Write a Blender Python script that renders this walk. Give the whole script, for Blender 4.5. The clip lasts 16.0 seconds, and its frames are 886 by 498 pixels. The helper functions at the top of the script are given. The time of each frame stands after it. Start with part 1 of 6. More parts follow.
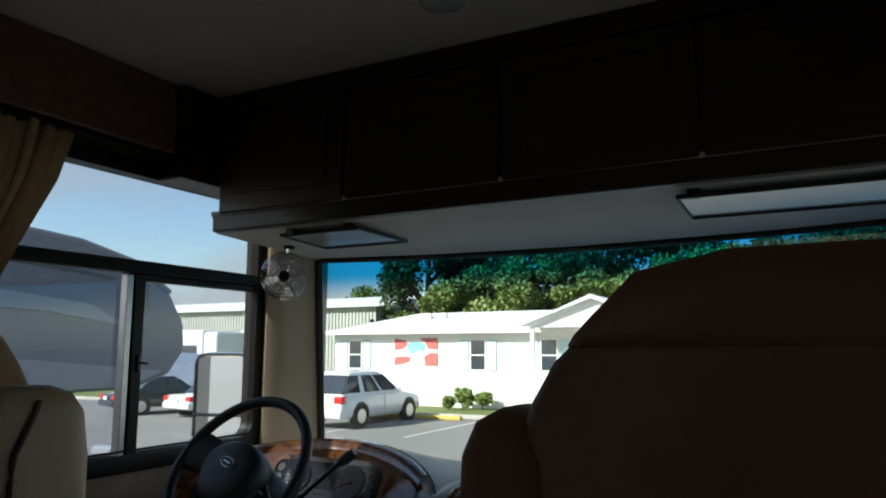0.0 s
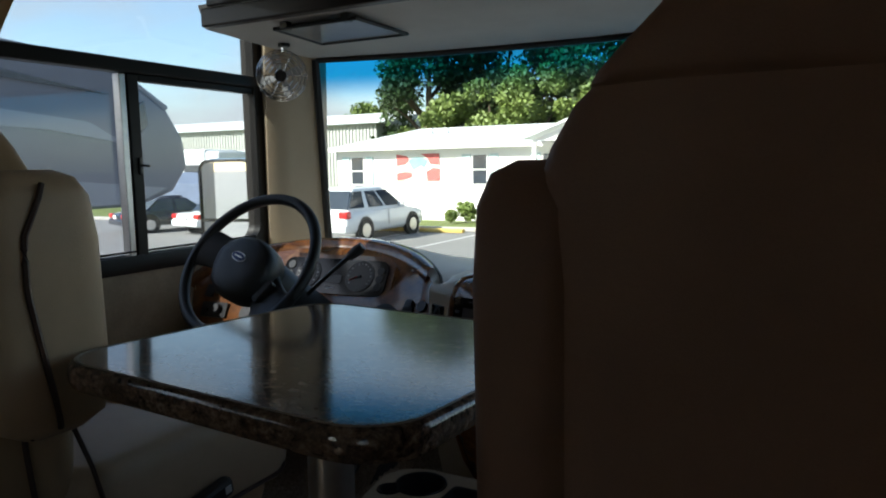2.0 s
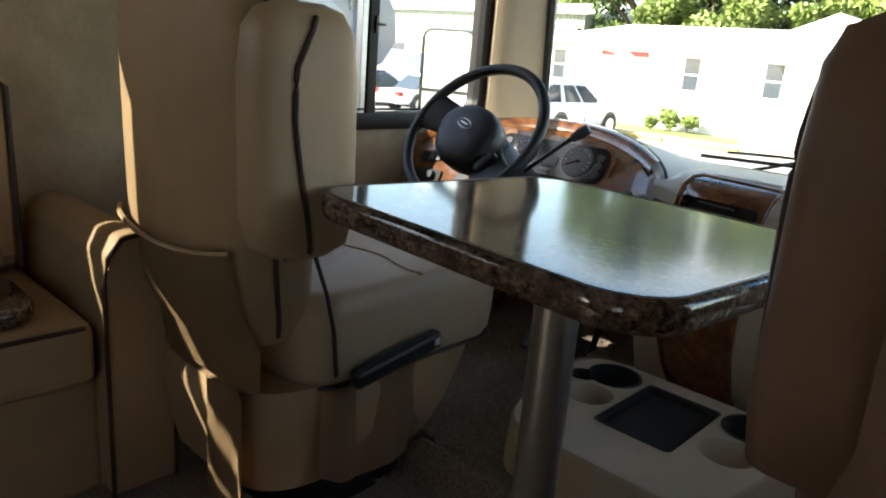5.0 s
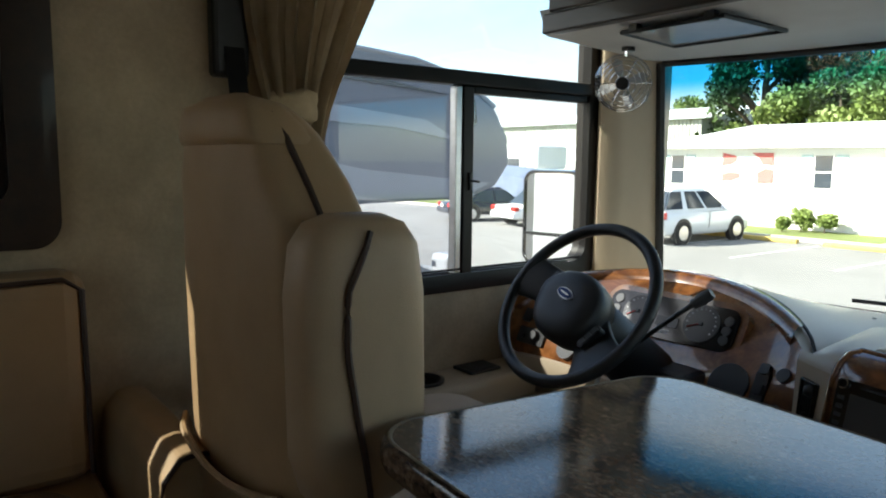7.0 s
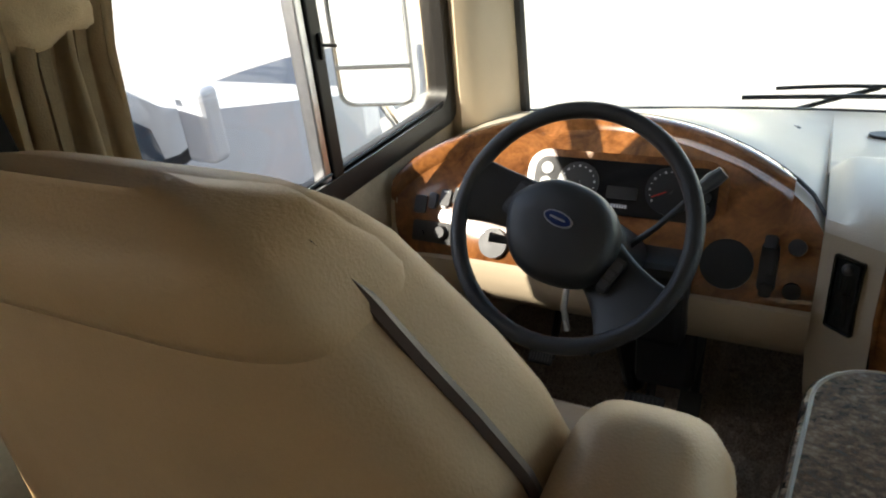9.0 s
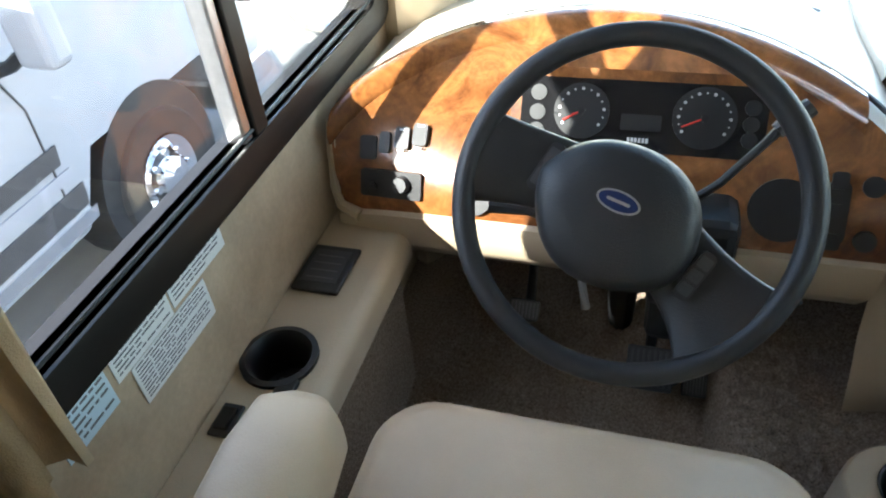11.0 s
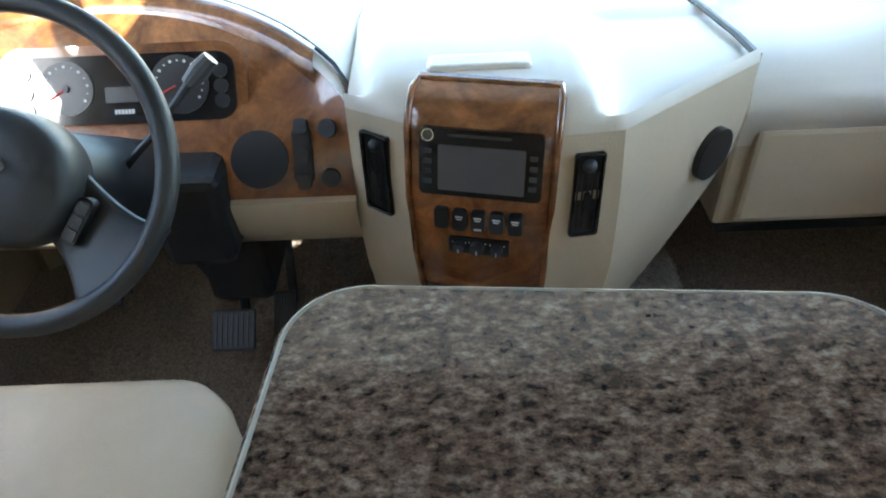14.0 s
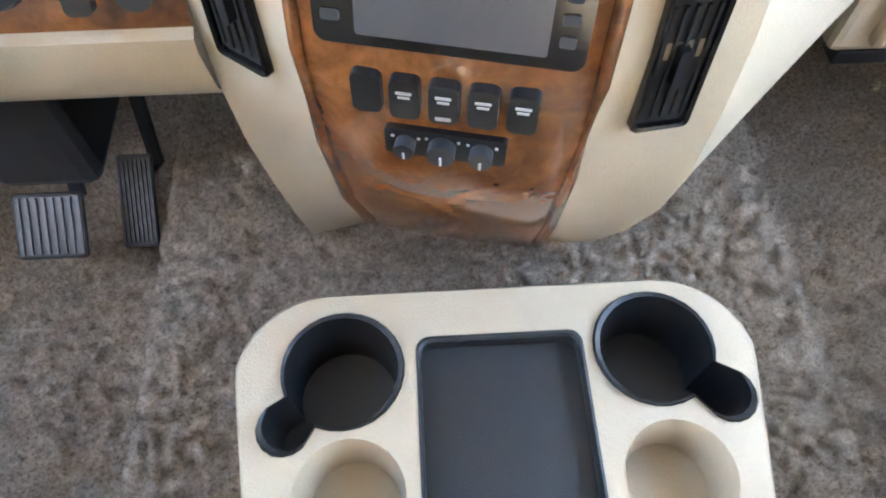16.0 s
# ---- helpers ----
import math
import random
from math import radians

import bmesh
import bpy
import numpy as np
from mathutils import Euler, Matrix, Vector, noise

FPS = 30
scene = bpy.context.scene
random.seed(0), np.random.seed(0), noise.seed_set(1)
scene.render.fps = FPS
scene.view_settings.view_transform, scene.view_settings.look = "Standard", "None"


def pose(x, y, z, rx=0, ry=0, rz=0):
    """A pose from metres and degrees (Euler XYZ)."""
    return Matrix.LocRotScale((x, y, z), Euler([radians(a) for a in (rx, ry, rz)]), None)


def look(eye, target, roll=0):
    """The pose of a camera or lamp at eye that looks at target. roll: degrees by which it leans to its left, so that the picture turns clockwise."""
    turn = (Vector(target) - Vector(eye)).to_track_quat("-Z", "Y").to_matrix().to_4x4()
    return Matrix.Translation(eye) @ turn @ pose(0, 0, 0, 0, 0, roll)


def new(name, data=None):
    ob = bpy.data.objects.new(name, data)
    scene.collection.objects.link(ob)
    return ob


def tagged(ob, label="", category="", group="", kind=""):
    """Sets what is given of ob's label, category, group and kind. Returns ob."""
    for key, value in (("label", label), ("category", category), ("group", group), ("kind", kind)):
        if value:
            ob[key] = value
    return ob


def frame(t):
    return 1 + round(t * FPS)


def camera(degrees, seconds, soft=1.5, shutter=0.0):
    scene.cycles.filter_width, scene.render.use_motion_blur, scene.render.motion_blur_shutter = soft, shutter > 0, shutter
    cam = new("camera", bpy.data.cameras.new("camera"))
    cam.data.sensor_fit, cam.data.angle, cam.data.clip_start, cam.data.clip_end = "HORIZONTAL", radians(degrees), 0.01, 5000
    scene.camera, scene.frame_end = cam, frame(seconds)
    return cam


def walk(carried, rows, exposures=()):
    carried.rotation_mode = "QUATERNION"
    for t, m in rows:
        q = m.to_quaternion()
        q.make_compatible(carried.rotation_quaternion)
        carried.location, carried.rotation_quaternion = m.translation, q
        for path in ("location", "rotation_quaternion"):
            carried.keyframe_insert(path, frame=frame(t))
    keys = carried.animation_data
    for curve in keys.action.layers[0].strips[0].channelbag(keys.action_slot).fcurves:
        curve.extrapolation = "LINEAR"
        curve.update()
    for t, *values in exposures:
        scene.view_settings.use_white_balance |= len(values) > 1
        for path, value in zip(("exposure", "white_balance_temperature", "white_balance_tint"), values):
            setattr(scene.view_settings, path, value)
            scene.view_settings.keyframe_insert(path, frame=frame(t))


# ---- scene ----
cam = camera(63.9, 16.0, soft=2.0)
METRES, EYE, TILT, LEAN, TURN = 3.3, 1.12, 8.0, 0.0, 28.0
ROWS = [
    (0.0, 0.0, 0.0, 0.0, -0.0, 0.0, -0.0),
    (0.5, 0.0021, -0.0049, -0.0021, -8.4, -0.6, -0.3),
    (1.0, 0.0041, -0.0033, -0.0061, -11.55, -5.27, -1.49),
    (1.5, 0.0, 0.0031, -0.0129, -4.78, -11.17, 0.24),
    (2.0, -0.0033, 0.0089, -0.0202, -0.0, -14.71, 0.96),
    (2.5, -0.0038, 0.0216, -0.0259, 9.71, -13.28, 1.05),
    (3.0, -0.0177, 0.0187, -0.0256, 8.96, -16.67, 3.26),
    (3.5, -0.0316, 0.0165, -0.0379, 10.99, -22.43, 2.07),
    (6.0, -0.0343, 0.0117, -0.0347, 17.28, -20.32, -3.77),
    (6.5, -0.0284, 0.0282, -0.0269, 18.61, -15.15, -2.0),
    (7.0, -0.0394, 0.088, -0.0073, 24.86, -14.35, 2.74),
    (7.5, -0.0694, 0.1368, 0.0161, 24.42, -19.47, 4.07),
    (8.0, -0.1331, 0.1804, 0.0311, 12.7, -25.0, 5.33),
    (10.5, -0.2668, 0.3783, 0.0264, -8.71, -46.83, 4.25),
    (11.0, -0.269, 0.4019, 0.0124, -12.77, -47.81, 2.87),
    (11.5, -0.2678, 0.3979, 0.0112, -15.45, -43.86, 0.85),
    (12.0, -0.2574, 0.3974, 0.0082, -17.53, -44.23, 0.65),
    (12.5, -0.2445, 0.3756, 0.0144, -22.15, -44.18, 1.72),
    (13.0, -0.2253, 0.3568, 0.0146, -27.51, -43.11, 2.03),
    (13.5, -0.1732, 0.3356, 0.0148, -30.29, -42.54, -0.17),
    (14.0, -0.1239, 0.307, 0.0107, -28.85, -47.46, -1.55),
    (14.5, -0.0933, 0.3155, 0.0042, -28.21, -48.2, -1.29),
    (15.0, -0.0623, 0.3862, -0.0435, -29.07, -48.63, -0.84),
    (15.5, -0.0469, 0.4264, -0.0845, -30.56, -55.45, -2.62),
    (16.0, -0.0392, 0.4386, -0.1024, -30.92, -67.12, -4.07),
]
# exposure follows the clip's automatic gain
EXPOSURES = [(0.0, 0.95, 6100, 4), (0.5, 0.9, 6100, 4), (1.5, 1.35, 6100, 4), (2.5, 1.45, 6200, 4), (3.0, 1.74, 6200, 4), (3.5, 2.3, 6300, 4), (6.0, 2.92, 6950, 6), (7.0, 2.18, 6450, 3), (7.5, 2.1, 6850, 8), (8.0, 2.3, 7450, 8), (10.5, 4.24, 6450, 4), (12.5, 4.45, 6150, 0), (13.5, 4.4, 5850, 0), (14.0, 4.75, 6150, 1), (14.5, 5.0, 5950, 1), (15.0, 5.36, 6050, 4), (15.5, 5.78, 6050, 5), (16.0, 6.75, 6150, 8)]
walk(cam, [(t, pose(0, 0, EYE, TILT, LEAN, TURN) @ pose(METRES * x, METRES * y, METRES * z, 90 + pitch, roll, yaw)) for t, x, y, z, yaw, pitch, roll in ROWS], EXPOSURES)

# ---- world and sun ----
SUN_WAY = Vector((0.63, 1.0, -0.83)).normalized()
world = bpy.data.worlds.new("sky")
scene.world = world
world.use_nodes = True
wn, wl = world.node_tree.nodes, world.node_tree.links
wn.clear()
w_sky = wn.new("ShaderNodeTexSky")
w_sky.sky_type, w_sky.sun_disc = "NISHITA", False
w_sky.sun_elevation = math.asin(-SUN_WAY.z)
w_sky.sun_rotation = math.atan2(-SUN_WAY.x, -SUN_WAY.y)
w_co = wn.new("ShaderNodeTexCoord")
w_map = wn.new("ShaderNodeMapping")
w_map.inputs["Scale"].default_value = (1.0, 1.0, 2.6)
w_map.inputs["Location"].default_value = (0.35, 0.1, 0.0)
w_noise = wn.new("ShaderNodeTexNoise")
w_noise.inputs["Scale"].default_value, w_noise.inputs["Detail"].default_value = 3.2, 7
w_ramp = wn.new("ShaderNodeValToRGB")
w_ramp.color_ramp.elements[0].position, w_ramp.color_ramp.elements[1].position = 0.44, 0.70
w_mix = wn.new("ShaderNodeMix")
w_mix.data_type = "RGBA"
w_mix.inputs[7].default_value = (3.0, 3.05, 3.2, 1)
w_bg = wn.new("ShaderNodeBackground")
w_bg.inputs["Strength"].default_value = 0.095
w_out = wn.new("ShaderNodeOutputWorld")
wl.new(w_co.outputs["Generated"], w_map.inputs["Vector"])
wl.new(w_map.outputs["Vector"], w_noise.inputs["Vector"])
wl.new(w_noise.outputs["Fac"], w_ramp.inputs["Fac"])
wl.new(w_ramp.outputs["Color"], w_mix.inputs[0])
wl.new(w_sky.outputs["Color"], w_mix.inputs[6])
wl.new(w_mix.outputs[2], w_bg.inputs["Color"])
wl.new(w_bg.outputs[0], w_out.inputs["Surface"])
sun = new("sun", bpy.data.lights.new("sun", "SUN"))
sun.data.energy, sun.data.angle, sun.data.color = 4.7, radians(0.55), (1.0, 0.93, 0.82)
sun.matrix_world = look((0, 0, 30), Vector((0, 0, 30)) + SUN_WAY)


# ---- materials ----
def base_nodes(name):
    m = bpy.data.materials.new(name)
    m.use_nodes = True
    return m, m.node_tree.nodes, m.node_tree.links, m.node_tree.nodes["Principled BSDF"]


def noise_ramp(ns, ln, co, scale, stops, detail=6, rough=0.6, distort=0.0):
    t = ns.new("ShaderNodeTexNoise")
    t.inputs["Scale"].default_value, t.inputs["Detail"].default_value = scale, detail
    t.inputs["Roughness"].default_value, t.inputs["Distortion"].default_value = rough, distort
    ln.new(co, t.inputs["Vector"])
    r = ns.new("ShaderNodeValToRGB")
    e = r.color_ramp.elements
    e[0].position, e[0].color = stops[0][0], (*stops[0][1], 1)
    e[1].position, e[1].color = stops[-1][0], (*stops[-1][1], 1)
    for p, c in stops[1:-1]:
        k = e.new(p)
        k.color = (*c, 1)
    ln.new(t.outputs["Fac"], r.inputs["Fac"])
    return t, r


def mat(name, col, rough=0.5, metal=0.0, var=0.12, scale=6.0, bump=0.0, bscale=120.0, coat=0.0, fine=0.5, spec=0.5):
    """Principled surface with stains at a large scale, grain at a fine one and a fine relief."""
    m, ns, ln, p = base_nodes(name)
    co = ns.new("ShaderNodeTexCoord").outputs["Object"]
    lo = tuple(c * (1 - var) for c in col)
    hi = tuple(min(1, c * (1 + var)) for c in col)
    _, big = noise_ramp(ns, ln, co, scale, [(0.3, lo), (0.7, hi)])
    _, small = noise_ramp(ns, ln, co, bscale, [(0.3, (1 - var * fine,) * 3), (0.7, (1, 1, 1))], detail=3)
    mx = ns.new("ShaderNodeMix")
    mx.data_type, mx.blend_type = "RGBA", "MULTIPLY"
    mx.inputs[0].default_value = 1.0
    ln.new(big.outputs["Color"], mx.inputs[6])
    ln.new(small.outputs["Color"], mx.inputs[7])
    ln.new(mx.outputs[2], p.inputs["Base Color"])
    rt, rr = noise_ramp(ns, ln, co, scale * 2.3, [(0.2, (rough * 0.85,) * 3), (0.8, (min(1, rough * 1.15),) * 3)])
    ln.new(rr.outputs["Color"], p.inputs["Roughness"])
    p.inputs["Metallic"].default_value = metal
    p.inputs["Coat Weight"].default_value = coat
    p.inputs["Coat Roughness"].default_value = 0.06
    p.inputs["Specular IOR Level"].default_value = spec
    if bump:
        n = ns.new("ShaderNodeTexNoise")
        n.inputs["Scale"].default_value, n.inputs["Detail"].default_value = bscale, 4
        ln.new(co, n.inputs["Vector"])
        b = ns.new("ShaderNodeBump")
        b.inputs["Strength"].default_value, b.inputs["Distance"].default_value = bump, 0.004
        ln.new(n.outputs["Fac"], b.inputs["Height"])
        ln.new(b.outputs["Normal"], p.inputs["Normal"])
    return m


def speckle(name, scale, stops, rough, bump=0.0, coat=0.0, dist=0.004, scale2=None, low=0.72):
    """A surface of small flecks (granite laminate, carpet)."""
    m, ns, ln, p = base_nodes(name)
    co = ns.new("ShaderNodeTexCoord").outputs["Object"]
    t, r = noise_ramp(ns, ln, co, scale, stops, detail=9, rough=0.8)
    _, r2 = noise_ramp(ns, ln, co, scale2 or scale * 0.12, [(0.3, (low, low, low)), (0.7, (1, 1, 1))])
    mx = ns.new("ShaderNodeMix")
    mx.data_type, mx.blend_type = "RGBA", "MULTIPLY"
    mx.inputs[0].default_value = 1.0
    ln.new(r.outputs["Color"], mx.inputs[6])
    ln.new(r2.outputs["Color"], mx.inputs[7])
    ln.new(mx.outputs[2], p.inputs["Base Color"])
    p.inputs["Roughness"].default_value = rough
    p.inputs["Coat Weight"].default_value = coat
    p.inputs["Coat Roughness"].default_value = 0.05
    if bump:
        b = ns.new("ShaderNodeBump")
        b.inputs["Strength"].default_value, b.inputs["Distance"].default_value = bump, dist
        ln.new(t.outputs["Fac"], b.inputs["Height"])
        ln.new(b.outputs["Normal"], p.inputs["Normal"])
    return m


def wood(name, dark, light, rough, coat, scale=(2.0, 14.0, 14.0), burl=0.0):
    m, ns, ln, p = base_nodes(name)
    co = ns.new("ShaderNodeTexCoord")
    mp = ns.new("ShaderNodeMapping")
    mp.inputs["Scale"].default_value = scale
    ln.new(co.outputs["Object"], mp.inputs["Vector"])
    mid = tuple((a + b) / 2 for a, b in zip(dark, light))
    _, r = noise_ramp(ns, ln, mp.outputs["Vector"], 2.0, [(0.3, dark), (0.5, mid), (0.68, light)], detail=8, rough=0.65, distort=burl)
    _, r2 = noise_ramp(ns, ln, mp.outputs["Vector"], 9.0, [(0.35, (0.7, 0.66, 0.6)), (0.65, (1, 1, 1))], detail=5, distort=burl)
    mx = ns.new("ShaderNodeMix")
    mx.data_type, mx.blend_type = "RGBA", "MULTIPLY"
    mx.inputs[0].default_value = 0.8
    ln.new(r.outputs["Color"], mx.inputs[6])
    ln.new(r2.outputs["Color"], mx.inputs[7])
    ln.new(mx.outputs[2], p.inputs["Base Color"])
    p.inputs["Roughness"].default_value = rough
    p.inputs["Coat Weight"].default_value = coat
    p.inputs["Coat Roughness"].default_value = 0.04
    return m


def pane_mat(name, tint, gloss=0.06, rough=0.0, band=None):
    """Thin window glass: clear with a faint mirror. band: (z from, z to, colour) of a shade band that deepens upwards."""
    m, ns, ln, p = base_nodes(name)
    ns.remove(p)
    tr, gl, mx = ns.new("ShaderNodeBsdfTransparent"), ns.new("ShaderNodeBsdfGlossy"), ns.new("ShaderNodeMixShader")
    tr.inputs["Color"].default_value = (*tint, 1)
    gl.inputs["Roughness"].default_value = rough
    fr = ns.new("ShaderNodeLayerWeight")
    fr.inputs["Blend"].default_value = 0.12
    add = ns.new("ShaderNodeMath")
    add.operation = "MULTIPLY_ADD"
    add.inputs[1].default_value, add.inputs[2].default_value = 0.6, gloss
    ln.new(fr.outputs["Fresnel"], add.inputs[0])
    ln.new(add.outputs[0], mx.inputs[0])
    ln.new(tr.outputs[0], mx.inputs[1])
    ln.new(gl.outputs[0], mx.inputs[2])
    ln.new(mx.outputs[0], ns["Material Output"].inputs["Surface"])
    if band:
        co, sp, mr = ns.new("ShaderNodeTexCoord"), ns.new("ShaderNodeSeparateXYZ"), ns.new("ShaderNodeMapRange")
        mr.inputs[1].default_value, mr.inputs[2].default_value = band[0], band[1]
        mr.interpolation_type = "SMOOTHSTEP"
        cm = ns.new("ShaderNodeMix")
        cm.data_type = "RGBA"
        cm.inputs[6].default_value, cm.inputs[7].default_value = (*tint, 1), (*band[2], 1)
        ln.new(co.outputs["Object"], sp.inputs[0])
        ln.new(sp.outputs["Z"], mr.inputs[0])
        ln.new(mr.outputs[0], cm.inputs[0])
        ln.new(cm.outputs[2], tr.inputs["Color"])
    return m


LEATHER = mat("cream_leather", (0.47, 0.345, 0.225), 0.5, var=0.08, scale=5, bump=0.12, bscale=480)
LEATHER_BACK = mat("tan_vinyl", (0.37, 0.244, 0.132), 0.55, var=0.1, scale=5, bump=0.14, bscale=420)
ARM_LEATHER = mat("tan_arm_leather", (0.43, 0.30, 0.182), 0.5, var=0.09, scale=5, bump=0.13, bscale=450)
# Darker copy of the tan leather: the passenger chair's shade is in the colour.
SHADED_LEATHER = mat("shaded_tan_leather", (0.20, 0.115, 0.078), 0.52, var=0.12, scale=5, bump=0.14, bscale=420)
PIPING = mat("brown_piping", (0.042, 0.020, 0.013), 0.5)
WALLPAPER = mat("beige_wallboard", (0.47, 0.36, 0.23), 0.7, var=0.14, scale=9, bump=0.15, bscale=90, fine=0.8)
MOULDED = mat("beige_moulded_plastic", (0.50, 0.405, 0.285), 0.5, var=0.06, scale=4, bump=0.2, bscale=320)
DASH_TOP = mat("dash_pad_vinyl", (0.60, 0.54, 0.45), 0.34, var=0.05, scale=3, bump=0.12, bscale=300)
BURL = wood("burl_wood_gloss", (0.085, 0.028, 0.009), (0.37, 0.145, 0.043), 0.24, 0.9, (5, 5, 5), 1.2)
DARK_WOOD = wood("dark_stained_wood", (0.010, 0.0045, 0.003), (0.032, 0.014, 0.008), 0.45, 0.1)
MID_WOOD = wood("brown_wood", (0.07, 0.035, 0.018), (0.17, 0.09, 0.05), 0.45, 0.15)
BLACK = mat("black_plastic", (0.012, 0.012, 0.013), 0.42, bump=0.15, bscale=400)
BLACK_SOFT = mat("black_soft_rubber", (0.021, 0.0215, 0.0225), 0.45, var=0.15, bump=0.2, bscale=500)
GLOSS_BLACK = mat("gloss_black", (0.008, 0.008, 0.009), 0.12, var=0.05)
FRAME_BLACK = mat("black_anodised_frame", (0.010, 0.0085, 0.0075), 0.42, var=0.05, scale=3, spec=0.22)
GRAPHITE = mat("dark_grey_plastic", (0.045, 0.045, 0.048), 0.45, bump=0.1, bscale=300)
CHROME = mat("chrome", (0.75, 0.75, 0.76), 0.1, 1.0, var=0.05)
ALUMINIUM = mat("brushed_aluminium", (0.55, 0.55, 0.56), 0.32, 1.0, var=0.08, scale=40)
WHITE_PRINT = mat("white_print", (0.55, 0.55, 0.55), 0.6)
GREY_PRINT = mat("grey_print", (0.12, 0.12, 0.12), 0.7)
RED_MARK = mat("red_mark", (0.6, 0.03, 0.02), 0.5)
PAPER = mat("sticker_paper", (0.72, 0.72, 0.68), 0.55, var=0.05)


def granite(name):
    """Polished laminate printed with irregular brown, tan and grey flakes."""
    m, ns, ln, p = base_nodes(name)
    mp = ns.new("ShaderNodeMapping")
    mp.inputs["Scale"].default_value = (0.72, 1.0, 1.0)
    ln.new(ns.new("ShaderNodeTexCoord").outputs["Object"], mp.inputs["Vector"])
    co = mp.outputs["Vector"]
    _, r = noise_ramp(ns, ln, co, 105, [(0.36, (0.035, 0.024, 0.019)), (0.44, (0.072, 0.046, 0.034)), (0.48, (0.125, 0.082, 0.058)), (0.54, (0.155, 0.104, 0.074)), (0.58, (0.22, 0.16, 0.115)), (0.68, (0.29, 0.24, 0.195))], detail=5, rough=0.7)
    _, r2 = noise_ramp(ns, ln, co, 30, [(0.36, (0.52, 0.49, 0.48)), (0.5, (0.84, 0.81, 0.79)), (0.64, (1, 1, 1))], detail=4)
    mx = ns.new("ShaderNodeMix")
    mx.data_type, mx.blend_type = "RGBA", "MULTIPLY"
    mx.inputs[0].default_value = 1.0
    ln.new(r.outputs["Color"], mx.inputs[6])
    ln.new(r2.outputs["Color"], mx.inputs[7])
    ln.new(mx.outputs[2], p.inputs["Base Color"])
    _, rr = noise_ramp(ns, ln, co, 6, [(0.3, (0.08, 0.08, 0.08)), (0.7, (0.12, 0.12, 0.12))])
    ln.new(rr.outputs["Color"], p.inputs["Roughness"])
    p.inputs["Specular IOR Level"].default_value = 0.9
    return m


GRANITE = granite("granite_laminate")
CARPET = speckle("brown_carpet", 160, [(0.34, (0.09, 0.066, 0.047)), (0.46, (0.33, 0.252, 0.185)), (0.62, (0.60, 0.485, 0.37))], 0.95, 1.0, dist=0.008, scale2=10, low=0.9)
HEADLINER = mat("grey_white_headliner", (0.62, 0.60, 0.57), 0.85, var=0.05, bump=0.2, bscale=200)
CEILING_FABRIC = mat("ceiling_vinyl", (0.60, 0.57, 0.53), 0.8, var=0.06, bump=0.15, bscale=150)
CURTAIN = mat("tan_curtain_fabric", (0.47, 0.35, 0.21), 0.85, var=0.12, scale=14, bump=0.3, bscale=420)
WEBBING = mat("black_webbing", (0.010, 0.009, 0.009), 0.85, bump=0.3, bscale=600, spec=0.15)
SCREEN = mat("grey_lcd_screen", (0.09, 0.088, 0.09), 0.2, var=0.03)
DIAL = mat("gauge_face", (0.018, 0.019, 0.02), 0.3, var=0.1)
WINDOW_GLASS = pane_mat("window_glass", (0.93, 0.945, 0.95), 0.03)
SHADED_GLASS = pane_mat("sliding_window_glass", (0.85, 0.865, 0.90), 0.05)
WINDSHIELD_GLASS = pane_mat("windshield_glass", (0.90, 0.93, 0.92), 0.03, band=(1.29, 1.43, (0.03, 0.30, 0.54)))
ACRYLIC = mat("grey_visor_panel", (0.50, 0.51, 0.53), 0.05, var=0.1, coat=0.6)
MIRROR = mat("mirror_glass", (0.85, 0.87, 0.88), 0.02, 1.0, var=0.0)
ASPHALT = speckle("asphalt", 40, [(0.3, (0.15, 0.15, 0.148)), (0.5, (0.22, 0.217, 0.21)), (0.7, (0.29, 0.285, 0.275))], 0.9, 0.5, scale2=0.25)
GRASS = speckle("grass", 30, [(0.3, (0.05, 0.09, 0.015)), (0.5, (0.13, 0.17, 0.035)), (0.7, (0.24, 0.24, 0.08))], 0.9, 0.8, scale2=0.5)
MULCH = speckle("red_mulch", 25, [(0.3, (0.12, 0.03, 0.015)), (0.7, (0.36, 0.12, 0.06))], 0.95, 0.8)
CONCRETE = mat("concrete", (0.42, 0.40, 0.36), 0.85, var=0.12, scale=1.5, bump=0.3, bscale=40)
YELLOW_PAINT = mat("worn_yellow_paint", (0.55, 0.40, 0.10), 0.7, var=0.2, scale=4)
SIDING = mat("white_vinyl_siding", (0.80, 0.79, 0.76), 0.6, var=0.03, scale=1.0)
ROOF_WHITE = mat("pale_metal_roof", (0.66, 0.69, 0.70), 0.45, var=0.06, scale=0.6)
SHUTTER = mat("pale_blue_shutter", (0.50, 0.62, 0.63), 0.6)
DARK_GLASS = mat("dark_window_glass", (0.035, 0.045, 0.06), 0.08, var=0.2, scale=2)
STEEL_SHED = mat("grey_corrugated_steel", (0.38, 0.39, 0.37), 0.55, var=0.08, scale=0.5)
LEAVES = [mat("oak_leaves", (0.055, 0.095, 0.024), 0.6, var=0.5, scale=0.9, fine=0.8, bscale=9), mat("bright_leaves", (0.17, 0.23, 0.05), 0.6, var=0.4, scale=0.9, fine=0.8, bscale=9)]
BARK = mat("bark", (0.11, 0.08, 0.055), 0.9, var=0.3, scale=4, bump=0.8, bscale=14)
CAR_WHITE = mat("white_car_paint", (0.72, 0.74, 0.75), 0.25, var=0.03, coat=0.5)
